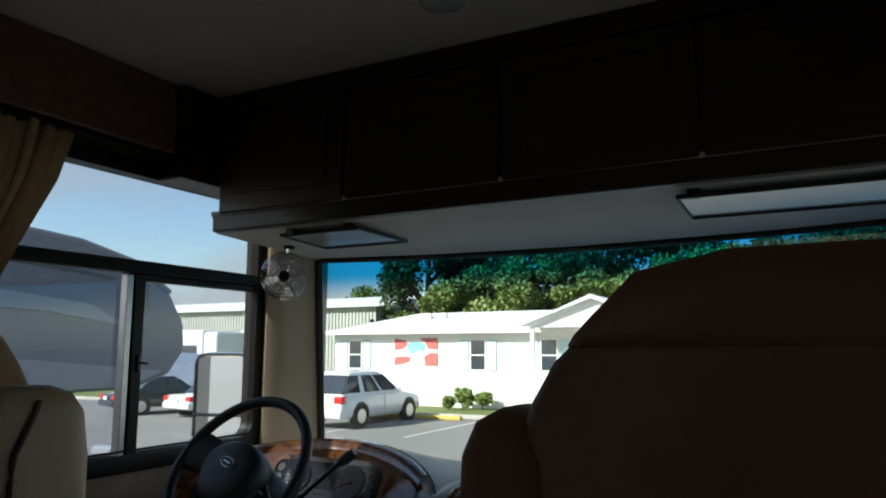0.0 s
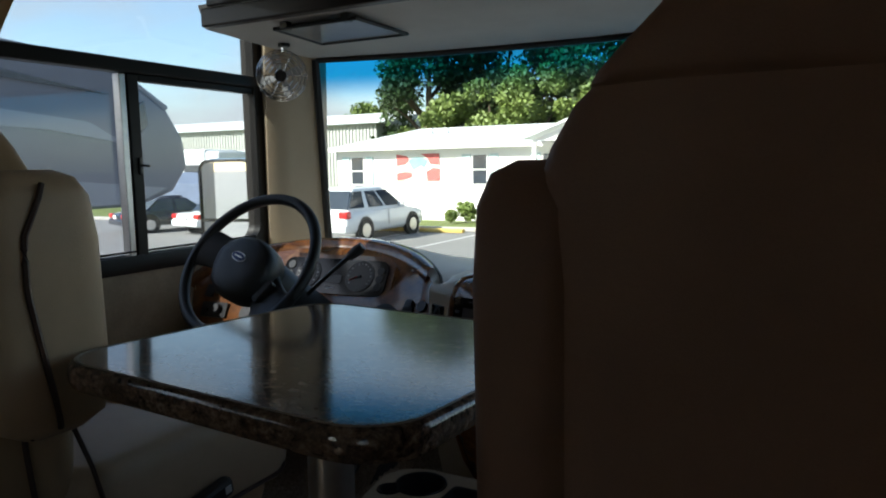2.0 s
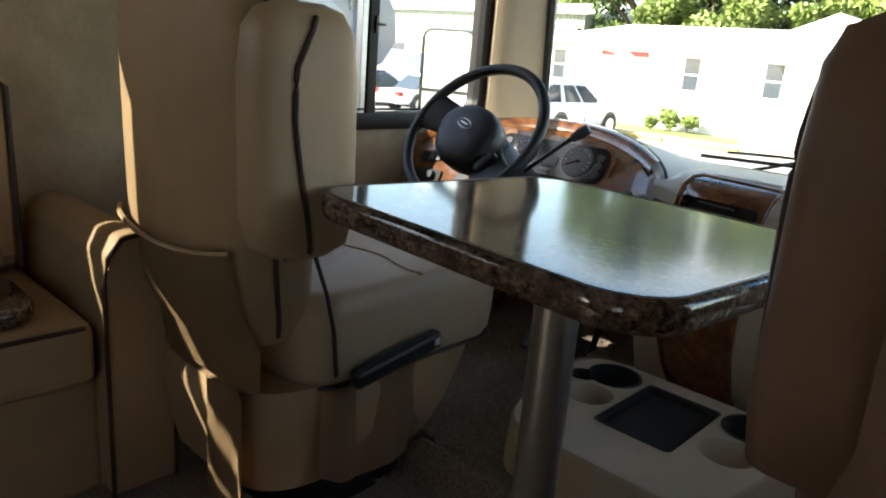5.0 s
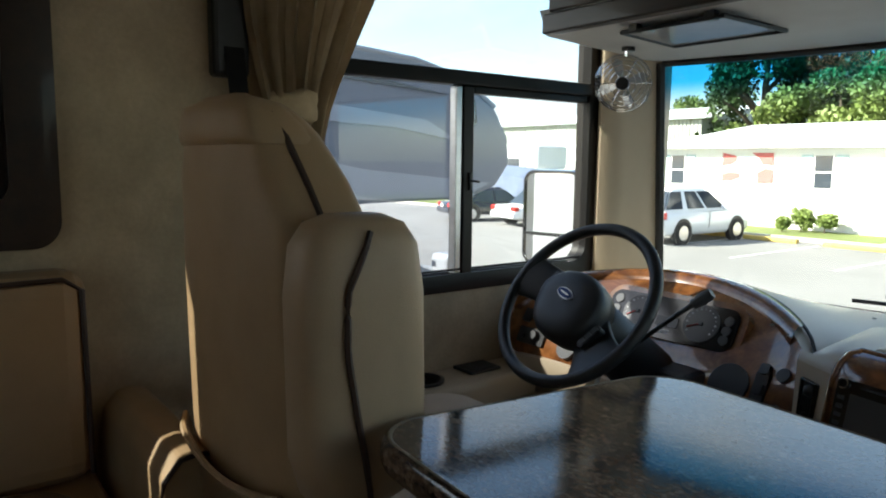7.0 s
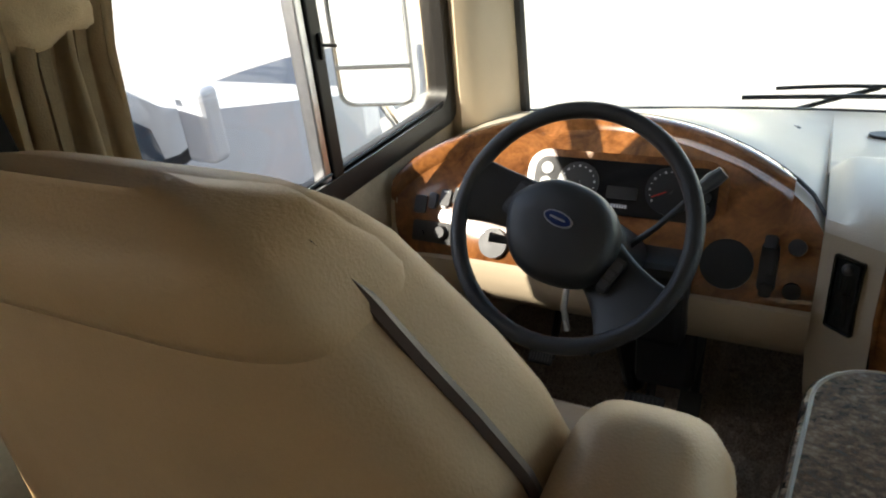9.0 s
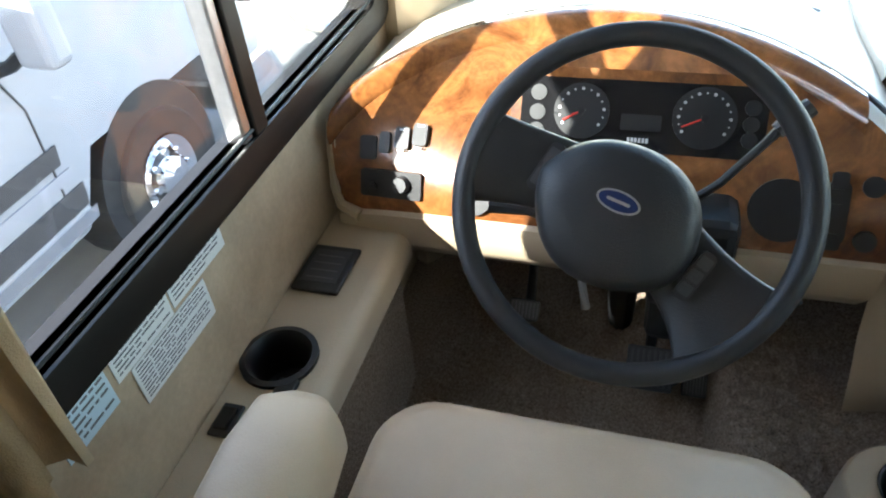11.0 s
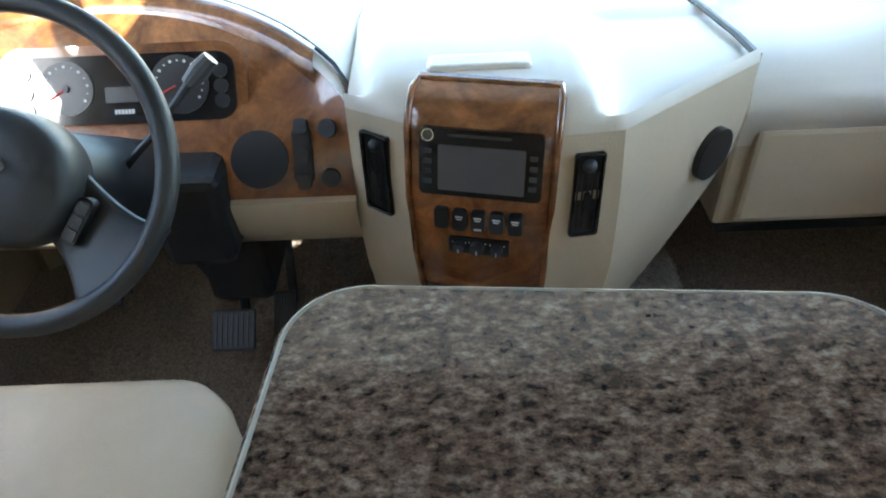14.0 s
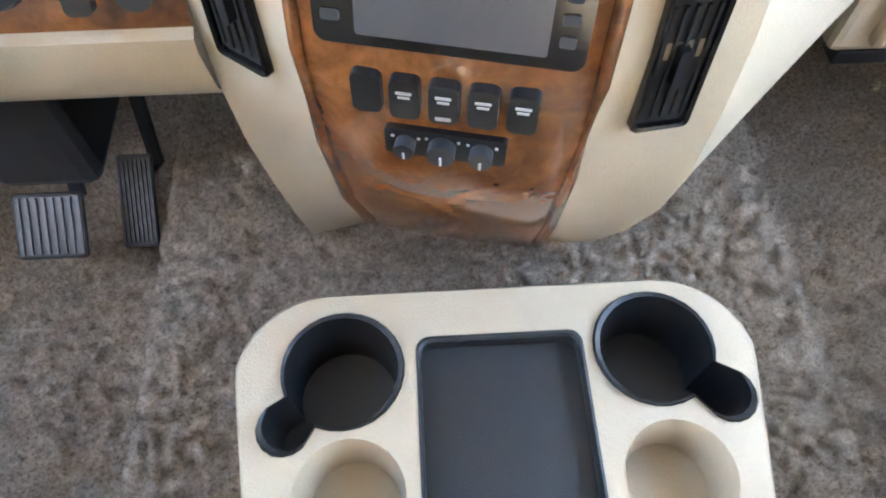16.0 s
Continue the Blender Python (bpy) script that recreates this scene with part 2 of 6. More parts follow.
CAR_DARK = mat("dark_blue_car_paint", (0.012, 0.014, 0.024), 0.2, var=0.1, coat=0.5)
SILVER = mat("silver_van_paint", (0.27, 0.285, 0.31), 0.3, var=0.05, coat=0.4)
TRAILER_GREY = mat("grey_fibreglass", (0.14, 0.15, 0.18), 0.4, var=0.08, scale=0.7)
TRAILER_PALE = mat("pale_fibreglass", (0.26, 0.27, 0.30), 0.4, var=0.08, scale=0.7)
TYRE = mat("tyre_rubber", (0.016, 0.015, 0.015), 0.85, bump=0.3, bscale=60)
TAIL_RED = mat("red_lamp_lens", (0.55, 0.02, 0.02), 0.2)
BANNER_RED = mat("banner_red", (0.50, 0.12, 0.11), 0.6, var=0.1)
BANNER_TEAL = mat("banner_pale_teal", (0.22, 0.45, 0.46), 0.6, var=0.2, scale=3)


# ---- builders ----
def part(name, bm, material, parent=None, label=""):
    """Links a bmesh, built in world places, as one mesh under a thing (an Empty) or under a part."""
    me = bpy.data.meshes.new(name)
    bmesh.ops.recalc_face_normals(bm, faces=bm.faces[:])
    bm.to_mesh(me)
    bm.free()
    me.materials.append(material)
    ob = new(name, me)
    if parent is not None:
        ob.parent = parent
        if parent.type == "EMPTY":
            ob.matrix_parent_inverse = parent.matrix_basis.inverted()
    if label:
        ob["label"] = label
    return ob


def smooth(ob, degrees=40):
    ob.data.set_sharp_from_angle(angle=radians(degrees))
    for f in ob.data.polygons:
        f.use_smooth = True
    return ob


def thing(name, at, label, category, group="", kind=""):
    e = new(name)
    e.empty_display_size = 0.1
    e.matrix_basis = Matrix.Translation(at)
    return tagged(e, label, category, group, kind)


def solo(name, bm, material, label, category, group="", kind=""):
    return tagged(part(name, bm, material), label, category, group, kind)


def box(x0, x1, y0, y1, z0, z1, bevel=0.0, seg=2, bm=None):
    b = bmesh.new()
    m = Matrix.Translation(((x0 + x1) / 2, (y0 + y1) / 2, (z0 + z1) / 2)) @ Matrix.Diagonal((x1 - x0, y1 - y0, z1 - z0, 1))
    bmesh.ops.create_cube(b, size=1, matrix=m)
    if bevel:
        bmesh.ops.bevel(b, geom=b.edges[:], offset=bevel, segments=seg, profile=0.5, affect="EDGES")
    return joined(bm, b) if bm is not None else b


def joined(a, b):
    """Adds the mesh b to a and returns a."""
    me = bpy.data.meshes.new("tmp")
    b.to_mesh(me)
    b.free()
    a.from_mesh(me)
    bpy.data.meshes.remove(me)
    return a


def moved(bm, m):
    bmesh.ops.transform(bm, matrix=m, verts=bm.verts[:])
    return bm


def loft(rings, cap=True, closed=True):
    """Skin through rings of equal length."""
    bm = bmesh.new()
    vs = [[bm.verts.new(p) for p in r] for r in rings]
    n = len(rings[0])
    for a, b in zip(vs, vs[1:]):
        for i in range(n if closed else n - 1):
            j = (i + 1) % n
            bm.faces.new((a[i], a[j], b[j], b[i]))
    if cap and closed:
        bm.faces.new(vs[0][::-1])
        bm.faces.new(vs[-1])
    return bm


def oval(cx, cy, z, hw, hd, e=3.0, n=32):
    out = []
    for i in range(n):
        a = 2 * math.pi * i / n
        c, s = math.cos(a), math.sin(a)
        out.append((cx + hw * math.copysign(abs(c) ** (2 / e), c), cy + hd * math.copysign(abs(s) ** (2 / e), s), z))
    return out


def tube(points, r, n=8, closed=False):
    """A round bar along points; r is one radius, or one for each point."""
    pts = [Vector(p) for p in points]
    rs = r if isinstance(r, (list, tuple)) else [r] * len(pts)
    rings = []
    up = Vector((0, 0, 1))
    for i, p in enumerate(pts):
        a = pts[i - 1] if (i or closed) else p
        b = pts[(i + 1) % len(pts)] if (i < len(pts) - 1 or closed) else p
        d = (b - a).normalized()
        s = d.cross(up)
        if s.length < 0.05:
            s = d.cross(Vector((0, 1, 0)))
        s.normalize()
        u = s.cross(d).normalized()
        rings.append([p + rs[i] * (math.cos(2 * math.pi * k / n) * s + math.sin(2 * math.pi * k / n) * u) for k in range(n)])
    if closed:
        rings.append(rings[0])
        return loft(rings, cap=False)
    return loft(rings)


def disc(centre, normal, r, depth, n=28, r2=None):
    """A short cylinder whose front face lies at centre and looks along normal."""
    q = Vector(normal).normalized().to_track_quat("Z", "Y").to_matrix().to_4x4()
    bm = bmesh.new()
    bmesh.ops.create_cone(bm, cap_ends=True, segments=n, radius1=r2 if r2 is not None else r, radius2=r, depth=depth, matrix=Matrix.Translation(Vector(centre)) @ q @ Matrix.Translation((0, 0, -depth / 2)))
    return bm


def lathe(profile, n=28, centre=(0, 0, 0), turn=None):
    """Spins (r, z) round the z axis."""
    rings = [[(r * math.cos(2 * math.pi * k / n), r * math.sin(2 * math.pi * k / n), z) for k in range(n)] for r, z in profile]
    bm = loft(rings, cap=False)
    return moved(bm, Matrix.Translation(centre) @ (turn or Matrix()))


def prism(outline, axis, a, b, bevel=0.0):
    """A flat outline pushed from a to b along an axis: 'x' takes (y, z), 'y' takes (x, z), 'z' takes (x, y)."""
    def at(p, v):
        return {"x": (v, p[0], p[1]), "y": (p[0], v, p[1]), "z": (p[0], p[1], v)}[axis]
    bm = loft([[at(p, a) for p in outline], [at(p, b) for p in outline]])
    if bevel:
        bmesh.ops.bevel(bm, geom=bm.edges[:], offset=bevel, segments=2, profile=0.5, affect="EDGES")
    return bm


def round_rect(x0, x1, y0, y1, r, n=6):
    out = []
    for cx, cy, a0 in ((x1 - r, y1 - r, 0), (x0 + r, y1 - r, 90), (x0 + r, y0 + r, 180), (x1 - r, y0 + r, 270)):
        for k in range(n + 1):
            a = radians(a0 + 90 * k / n)
            out.append((cx + r * math.cos(a), cy + r * math.sin(a)))
    return out


def holed(outer, holes, z):
    """A flat plate with holes, outlines in x, y."""
    bm = bmesh.new()
    es = []
    for loop in (outer, *holes):
        vs = [bm.verts.new((x, y, z)) for x, y in loop]
        es += [bm.edges.new((vs[i], vs[(i + 1) % len(vs)])) for i in range(len(vs))]
    bmesh.ops.triangle_fill(bm, edges=es, use_beauty=True, use_dissolve=False)
    return bm


def wall_panel(name, u0, u1, v0, v1, holes, place, thick, material, label):
    """A wall with openings: outline in (u, v), place() turns (u, v, depth) into a point of the world."""
    bm = holed([(u0, v0), (u1, v0), (u1, v1), (u0, v1)], holes, 0)
    ret = bmesh.ops.extrude_face_region(bm, geom=bm.faces[:])
    for v in [g for g in ret["geom"] if isinstance(g, bmesh.types.BMVert)]:
        v.co.z = thick
    for v in bm.verts:
        v.co = place(*v.co)
    return tagged(part(name, bm, material), label, "wall", kind="structure")


# ---- the coach: shell ----
WL, WR, CX = -2.0, 0.46, -0.77


def windshield_y(x, z):
    return 2.60 - 0.16 * ((x - CX) / 1.1) ** 2 - 0.05 * (z - 0.7) / 0.8


floor_bm = box(WL - 0.06, WR + 0.06, -5.0, 2.6, -0.06, 0.0)
tagged(part("floor", floor_bm, CARPET), "brown cut-pile carpet on the coach floor", "floor", kind="structure")
WIN1 = round_rect(1.00, 2.17, 0.77, 1.71, 0.06)
WIN2 = round_rect(-0.90, 0.38, 1.02, 1.87, 0.05)
WIN3 = round_rect(0.85, 2.08, 0.80, 1.57, 0.06)
# WIN5 and WIN4 are unseen openings, added for light from behind
WIN5 = round_rect(-3.3, -1.9, 0.85, 1.58, 0.06)
WIN4 = round_rect(-3.5, -1.1, 0.82, 1.70, 0.06)
wall_panel("wall_left", -5.0, 2.28, -0.06, 2.05, [WIN1, WIN2, WIN5], lambda u, v, d: (WL - d, u, v), 0.06, WALLPAPER, "beige wallboard side wall beside the driver")
wall_panel("wall_right", -5.0, 2.28, -0.06, 2.05, [WIN3, WIN4], lambda u, v, d: (WR + d, u, v), 0.06, WALLPAPER, "beige wallboard side wall beside the passenger")
tagged(part("wall_rear", box(WL - 0.06, WR + 0.06, -5.06, -5.0, -0.06, 2.05), WALLPAPER), "beige wallboard rear partition", "wall", kind="structure")
tagged(part("ceiling", box(WL - 0.06, WR + 0.06, -5.0, 1.86, 2.02, 2.08), CEILING_FABRIC), "pale grey padded ceiling", "ceiling", kind="structure")
# front wall under the windshield, bowed
xs = [WL - 0.06 + (WR - WL + 0.12) * i / 24 for i in range(25)]
front = loft([[(x, windshield_y(x, 0.7) + d, z) for x in xs] for d, z in ((0.0, -0.06), (0.0, 0.672), (0.05, 0.672), (0.05, -0.9))], cap=False, closed=False)
tagged(part("wall_front", front, MOULDED), "front bulkhead below the windshield", "wall", kind="structure")
nose = loft([[(x, windshield_y(x, 0.7) + d, z) for x in xs] for d, z in ((0.055, 0.665), (0.16, 0.60), (0.20, 0.2), (0.17, -0.8))], cap=False, closed=False)
tagged(smooth(part("front_cap", nose, CAR_WHITE)), "white fibreglass front cap outside", "wall", kind="structure")
# roof over the cab
roofbm = loft([[(x, windshield_y(x, 1.5) + d, z) for x in xs] for d, z in ((0.0, 1.49), (0.03, 1.49), (0.0, 1.75), (-0.15, 2.10), (-0.7, 2.14))], cap=False, closed=False)
tagged(smooth(part("roof", roofbm, CAR_WHITE)), "white front roof cap over the cab", "roof", kind="structure")
# the windshield
zs = [0.672 + (1.49 - 0.672) * k / 10 for k in range(11)]
xg = [-1.86 + (0.32 + 1.86) * i / 24 for i in range(25)]
wsh = thing("windshield", (CX, 2.6, 0.67), "wide bowed windshield with a blue shade band", "window", kind="structure")
pane = part("pane", loft([[(x, windshield_y(x, z), z) for x in xg] for z in zs], cap=False, closed=False), WINDSHIELD_GLASS, wsh)
smooth(pane)
for xe in (-1.865, 0.325):
    part("gasket", tube([(xe, windshield_y(xe, z) - 0.006, z) for z in zs], 0.017, 6), BLACK_SOFT, wsh)
part("gasket", tube([(x, windshield_y(x, 0.672) - 0.006, 0.678) for x in xg], 0.012, 6), BLACK_SOFT, wsh)
part("gasket", tube([(x, windshield_y(x, 1.49) - 0.006, 1.488) for x in xg], 0.012, 6), BLACK_SOFT, wsh)
# padded posts between side window and windshield
for s, name in ((-1, "left"), (1, "right")):
    def px(x):
        return x if s < 0 else 2 * CX - x
    ring = [(-2.0, 2.20), (-1.965, 2.185), (-1.935, 2.215), (-1.915, 2.27), (-1.895, 2.34), (-1.875, 2.41), (-1.88, 2.46), (-2.02, 2.40), (-2.06, 2.28), (-2.06, 2.20)]
    bm = loft([[(px(x) - s * lean, y, z) for x, y in ring] for z, lean in ((-0.06, 0), (0.7, 0), (1.1, 0.004), (1.6, 0.012), (2.05, 0.02))])
    tagged(smooth(part("trim_post_" + name, bm, MOULDED), 60), "padded beige windshield post cover", "pillar", kind="structure")


def ring_frame(name, loop_in, grow, place, d0, d1, material, parent):
    """A frame round an opening, swept along its outline."""
    cx = sum(p[0] for p in loop_in) / len(loop_in)
    cy = sum(p[1] for p in loop_in) / len(loop_in)
    x0, x1 = min(p[0] for p in loop_in), max(p[0] for p in loop_in)
    y0, y1 = min(p[1] for p in loop_in), max(p[1] for p in loop_in)
    def scaled(g):
        return [(cx + (p[0] - cx) * (1 + 2 * g / (x1 - x0)), cy + (p[1] - cy) * (1 + 2 * g / (y1 - y0))) for p in loop_in]
    rings = [[place(u, v, d) for u, v in scaled(g)] for g, d in ((-0.014, d0), (-0.014, d1), (grow * 0.5, d1 - 0.006), (grow, d1 - 0.003), (grow, d0))]
    rings.append(rings[0])
    return smooth(part(name, loft(rings, cap=False), material, parent), 50)


def side_window(name, loop, place, label):
    w = thing(name, place(loop[0][0], loop[0][1], 0), label, "window", kind="structure")
    return w


left_at = lambda u, v, d: (WL - d, u, v)
w1 = side_window("window_1", WIN1, left_at, "black-framed cab side window with a sliding lower half and fixed top pane")
ring_frame("window_frame", WIN1, 0.042, left_at, 0.05, -0.012, FRAME_BLACK, w1)
part("transom", box(WL - 0.04, WL + 0.014, 1.01, 2.165, 1.368, 1.412, 0.006), FRAME_BLACK, w1)
part("mullion", box(WL - 0.035, WL + 0.010, 1.585, 1.628, 0.765, 1.367, 0.005), FRAME_BLACK, w1)
part("sash_rail", box(WL - 0.03, WL + 0.006, 1.63, 2.15, 1.345, 1.368, 0.004), FRAME_BLACK, w1)
part("sash_rail", box(WL - 0.03, WL + 0.004, 1.56, 1.585, 0.78, 1.365, 0.004), ALUMINIUM, w1)
part("sill_rail", box(WL - 0.035, WL + 0.012, 1.03, 2.14, 0.757, 0.784, 0.006), FRAME_BLACK, w1)
for zz_, xx_ in ((0.739, 0.012), (0.749, 0.010), (0.796, 0.004)):
    part("track_rib", tube([(WL + xx_, 1.06, zz_), (WL + xx_, 2.14, zz_)], 0.004, 6), FRAME_BLACK, w1)
part("pane", box(WL - 0.026, WL - 0.022, 1.01, 1.60, 0.76, 1.38), SHADED_GLASS, w1, "grey-tinted sliding pane")
part("pane", box(WL - 0.018, WL - 0.014, 1.60, 2.18, 0.76, 1.38), WINDOW_GLASS, w1)
part("pane", box(WL - 0.026, WL - 0.022, 1.01, 2.18, 1.40, 1.72), WINDOW_GLASS, w1)
latch = part("latch", box(WL + 0.008, WL + 0.018, 1.606, 1.618, 1.045, 1.10, 0.003), BLACK, w1)
part("lever", tube([(WL + 0.018, 1.612, 1.075), (WL + 0.045, 1.625, 1.072)], 0.004), BLACK, latch)
right_at = lambda u, v, d: (WR + d, u, v)
w3 = side_window("window_2", WIN3, right_at, "black-framed passenger side window")
ring_frame("window_frame", WIN3, 0.045, right_at, 0.05, -0.022, FRAME_BLACK, w3)
part("pane", box(WR + 0.02, WR + 0.024, 0.84, 2.09, 0.79, 1.58), WINDOW_GLASS, w3)
# Two unseen windows, added to light the chair backs from the rear.
for nm, loop, at_, x in (("window_unseen_right", WIN4, right_at, WR + 0.03), ("window_unseen_left", WIN5, left_at, WL - 0.034)):
    w = side_window(nm, loop, at_, "unseen black-framed side window added to let in light from behind")
    ring_frame("window_frame", loop, 0.045, at_, 0.05, -0.022, FRAME_BLACK, w)
    part("pane", box(x, x + 0.004, min(p[0] for p in loop) - 0.01, max(p[0] for p in loop) + 0.01, min(p[1] for p in loop) - 0.01, max(p[1] for p in loop) + 0.01), WINDOW_GLASS, w)
w2 = side_window("window_3", WIN2, left_at, "wood-framed window above the sofa")
ring_frame("window_frame", WIN2, 0.08, left_at, 0.05, -0.035, DARK_WOOD, w2)
part("pane", box(WL - 0.03, WL - 0.026, -0.91, 0.39, 1.01, 1.88), WINDOW_GLASS, w2)
# rails placed to cut the sun into stripes on the sofa arm
part("sash_rail", box(WL - 0.042, WL - 0.006, -0.89, 0.112, 1.022, 1.10, 0.004), FRAME_BLACK, w2)
part("sash_rail", box(WL - 0.040, WL - 0.008, -0.89, 0.112, 1.155, 1.202, 0.004), FRAME_BLACK, w2)
part("shade", box(WL - 0.022, WL - 0.016, -0.89, -0.170, 1.268, 1.865), CURTAIN, w2, "tan roller shade drawn most of the way down")
# narrow shade and stile are added to shape the sun on the chair
part("shade", box(WL - 0.022, WL - 0.016, -0.167, 0.112, 1.50, 1.865), CURTAIN, w2, "narrow tan shade piece added to let a sliver of sun reach the chair")
part("sun_block_stile", box(WL - 0.044, WL - 0.004, 0.115, 0.372, 1.022, 1.868, 0.004), DARK_WOOD, w2)

# ---- overhead ----
header = thing("overhead_cabinet", (CX, 1.8, 1.53), "long dark-stained wooden cabinet above the windshield", "cabinet")
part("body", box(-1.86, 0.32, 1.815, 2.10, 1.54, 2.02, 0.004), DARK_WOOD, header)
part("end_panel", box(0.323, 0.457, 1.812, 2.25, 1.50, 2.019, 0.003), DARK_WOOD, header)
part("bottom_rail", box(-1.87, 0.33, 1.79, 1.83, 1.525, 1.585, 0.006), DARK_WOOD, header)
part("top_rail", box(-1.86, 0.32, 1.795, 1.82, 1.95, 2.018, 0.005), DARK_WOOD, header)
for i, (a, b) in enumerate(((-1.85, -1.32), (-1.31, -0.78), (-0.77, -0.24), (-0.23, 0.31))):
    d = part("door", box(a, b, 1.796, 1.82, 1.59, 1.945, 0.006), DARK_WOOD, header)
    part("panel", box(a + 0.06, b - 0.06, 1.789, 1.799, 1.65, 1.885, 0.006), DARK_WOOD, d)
liner = loft([[(x, y, z) for x in (-1.89, -1.4, CX, -0.14, 0.35)] for y, z in ((1.80, 1.60), (1.83, 1.527), (2.05, 1.515), (2.36, 1.497), (2.43, 1.53), (2.3, 1.7), (1.9, 1.75))], cap=False, closed=False)
for v in liner.verts:
    if 2.3 < v.co.y:
        v.co.y = windshield_y(v.co.x, 1.49) - (0.012 if v.co.z < 1.6 else 0.05)
tagged(smooth(part("trim_headliner", liner, HEADLINER), 60), "pale grey headliner under the overhead cabinet", "trim", kind="structure")
# wooden valance above the side window
val = thing("valance", (WL, 1.3, 1.77), "brown wooden valance box above the cab side window", "valance")
part("face_board", box(-1.99, -1.90, 0.48, 1.64, 1.775, 2.018, 0.006), MID_WOOD, val)
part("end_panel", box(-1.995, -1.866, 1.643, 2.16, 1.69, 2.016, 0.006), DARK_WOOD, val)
part("track", box(-1.985, -1.915, 0.50, 1.64, 1.755, 1.774, 0.003), FRAME_BLACK, val)
lamp = thing("ceiling_light", (-0.80, 1.50, 2.02), "small oval clear plastic ceiling light fitting", "light")
part("base", lathe([(0.0, 2.02), (0.075, 2.02), (0.075, 2.008), (0.065, 2.004), (0.0, 2.004)], centre=(-0.80, 1.50, 0)), HEADLINER, lamp)
part("lens", lathe([(0.062, 2.005), (0.058, 1.99), (0.035, 1.982), (0.0, 1.98)], centre=(-0.80, 1.50, 0)), ACRYLIC, lamp)


def visor(x0, x1, label):
    v = thing("sun_visor", ((x0 + x1) / 2, 2.1, 1.51), label, "sun visor", "sun visors under the overhead cabinet")
    def y(k):
        return 1.865 + 0.25 * k
    def z(k):
        return 1.506 - 0.012 * k
    part("panel", loft([[(x0, y(0), z(0)), (x1, y(0), z(0)), (x1, y(1), z(1)), (x0, y(1), z(1))], [(x0, y(0), z(0) + 0.006), (x1, y(0), z(0) + 0.006), (x1, y(1), z(1) + 0.006), (x0, y(1), z(1) + 0.006)]]), ACRYLIC, v)
    loop = [(x0, y(0), z(0)), (x1, y(0), z(0)), (x1 + 0.03, y(1), z(1)), (x0, y(1), z(1))]
    part("frame", tube(loop, 0.007, 6, closed=True), BLACK, v)
    for x in (x0 + 0.04, x1 - 0.04):
        part("hinge", box(x - 0.015, x + 0.015, 1.86, 1.885, 1.50, 1.526, 0.003), BLACK, v)
    return v


visor(-1.62, -1.30, "grey acrylic sun visor with a black frame above the wheel")
visor(-0.31, 0.28, "grey acrylic sun visor with a black frame above the passenger")


def cab_fan(c, label):
    """A small clip fan in a round wire cage."""
    f = thing("cab_fan", (c[0], c[1], c[2] + 0.12), label, "fan", "cab fans at the windshield corners")
    n = (Vector((-0.5, 0.2, 1.1)) - Vector(c)).normalized() if c[0] < -1 else (Vector((-0.5, 0.2, 1.2)) - Vector(c)).normalized()
    q = Matrix.Translation(c) @ n.to_track_quat("Z", "Y").to_matrix().to_4x4()
    def at(p):
        return q @ Vector(p)
    cage = bmesh.new()
    R = 0.092
    for s in (1, -1):
        for k in range(7):
            a = radians(12 + 13 * k)
            r, h = R * math.sin(a) ** 0.9, s * 0.03 * math.cos(a)
            joined(cage, tube([at((r * math.cos(2 * math.pi * i / 32), r * math.sin(2 * math.pi * i / 32), h)) for i in range(32)], 0.0013, 4, closed=True))
        for k in range(6):
            b = 2 * math.pi * k / 6
            joined(cage, tube([at((R * math.sin(radians(t)) ** 0.9 * math.cos(b), R * math.sin(radians(t)) ** 0.9 * math.sin(b), s * 0.03 * math.cos(radians(t)))) for t in (8, 30, 50, 70, 90)], 0.0016, 4))
    part("cage", cage, CHROME, f)
    part("motor", disc(at((0, 0, 0.034)), n, 0.02, 0.06, 20), BLACK, f)
    for k in range(4):
        a = 2 * math.pi * k / 4 + 0.3
        rings = []
        for rr, w, tw in ((0.018, 0.012, 0.5), (0.045, 0.032, 0.35), (0.072, 0.034, 0.2), (0.08, 0.012, 0.15)):
            pts = []
            for e, off in ((-1, 0), (1, 0), (1, 0.0015), (-1, 0.0015)):
                b = a + e * w / rr / 2 * 0.9
                pts.append(at((rr * math.cos(b), rr * math.sin(b), e * tw * 0.016 + off)))
            rings.append(pts)
        part("blade", loft(rings), ACRYLIC, f)
    part("stem", tube([(c[0], c[1] + 0.02, c[2] + 0.088), (c[0], c[1] + 0.02, c[2] + 0.125)], 0.011, 10), CHROME, f)
    part("mount", tube([(c[0], c[1] + 0.02, c[2] + 0.106), (c[0], c[1] + 0.02, c[2] + 0.122)], 0.022, 12), BLACK, f)
    return f


cab_fan((-1.80, 2.10, 1.395), "small chrome wire-cage fan hung from the headliner")
cab_fan((0.31, 2.12, 1.41), "small chrome wire-cage fan hung above the passenger")

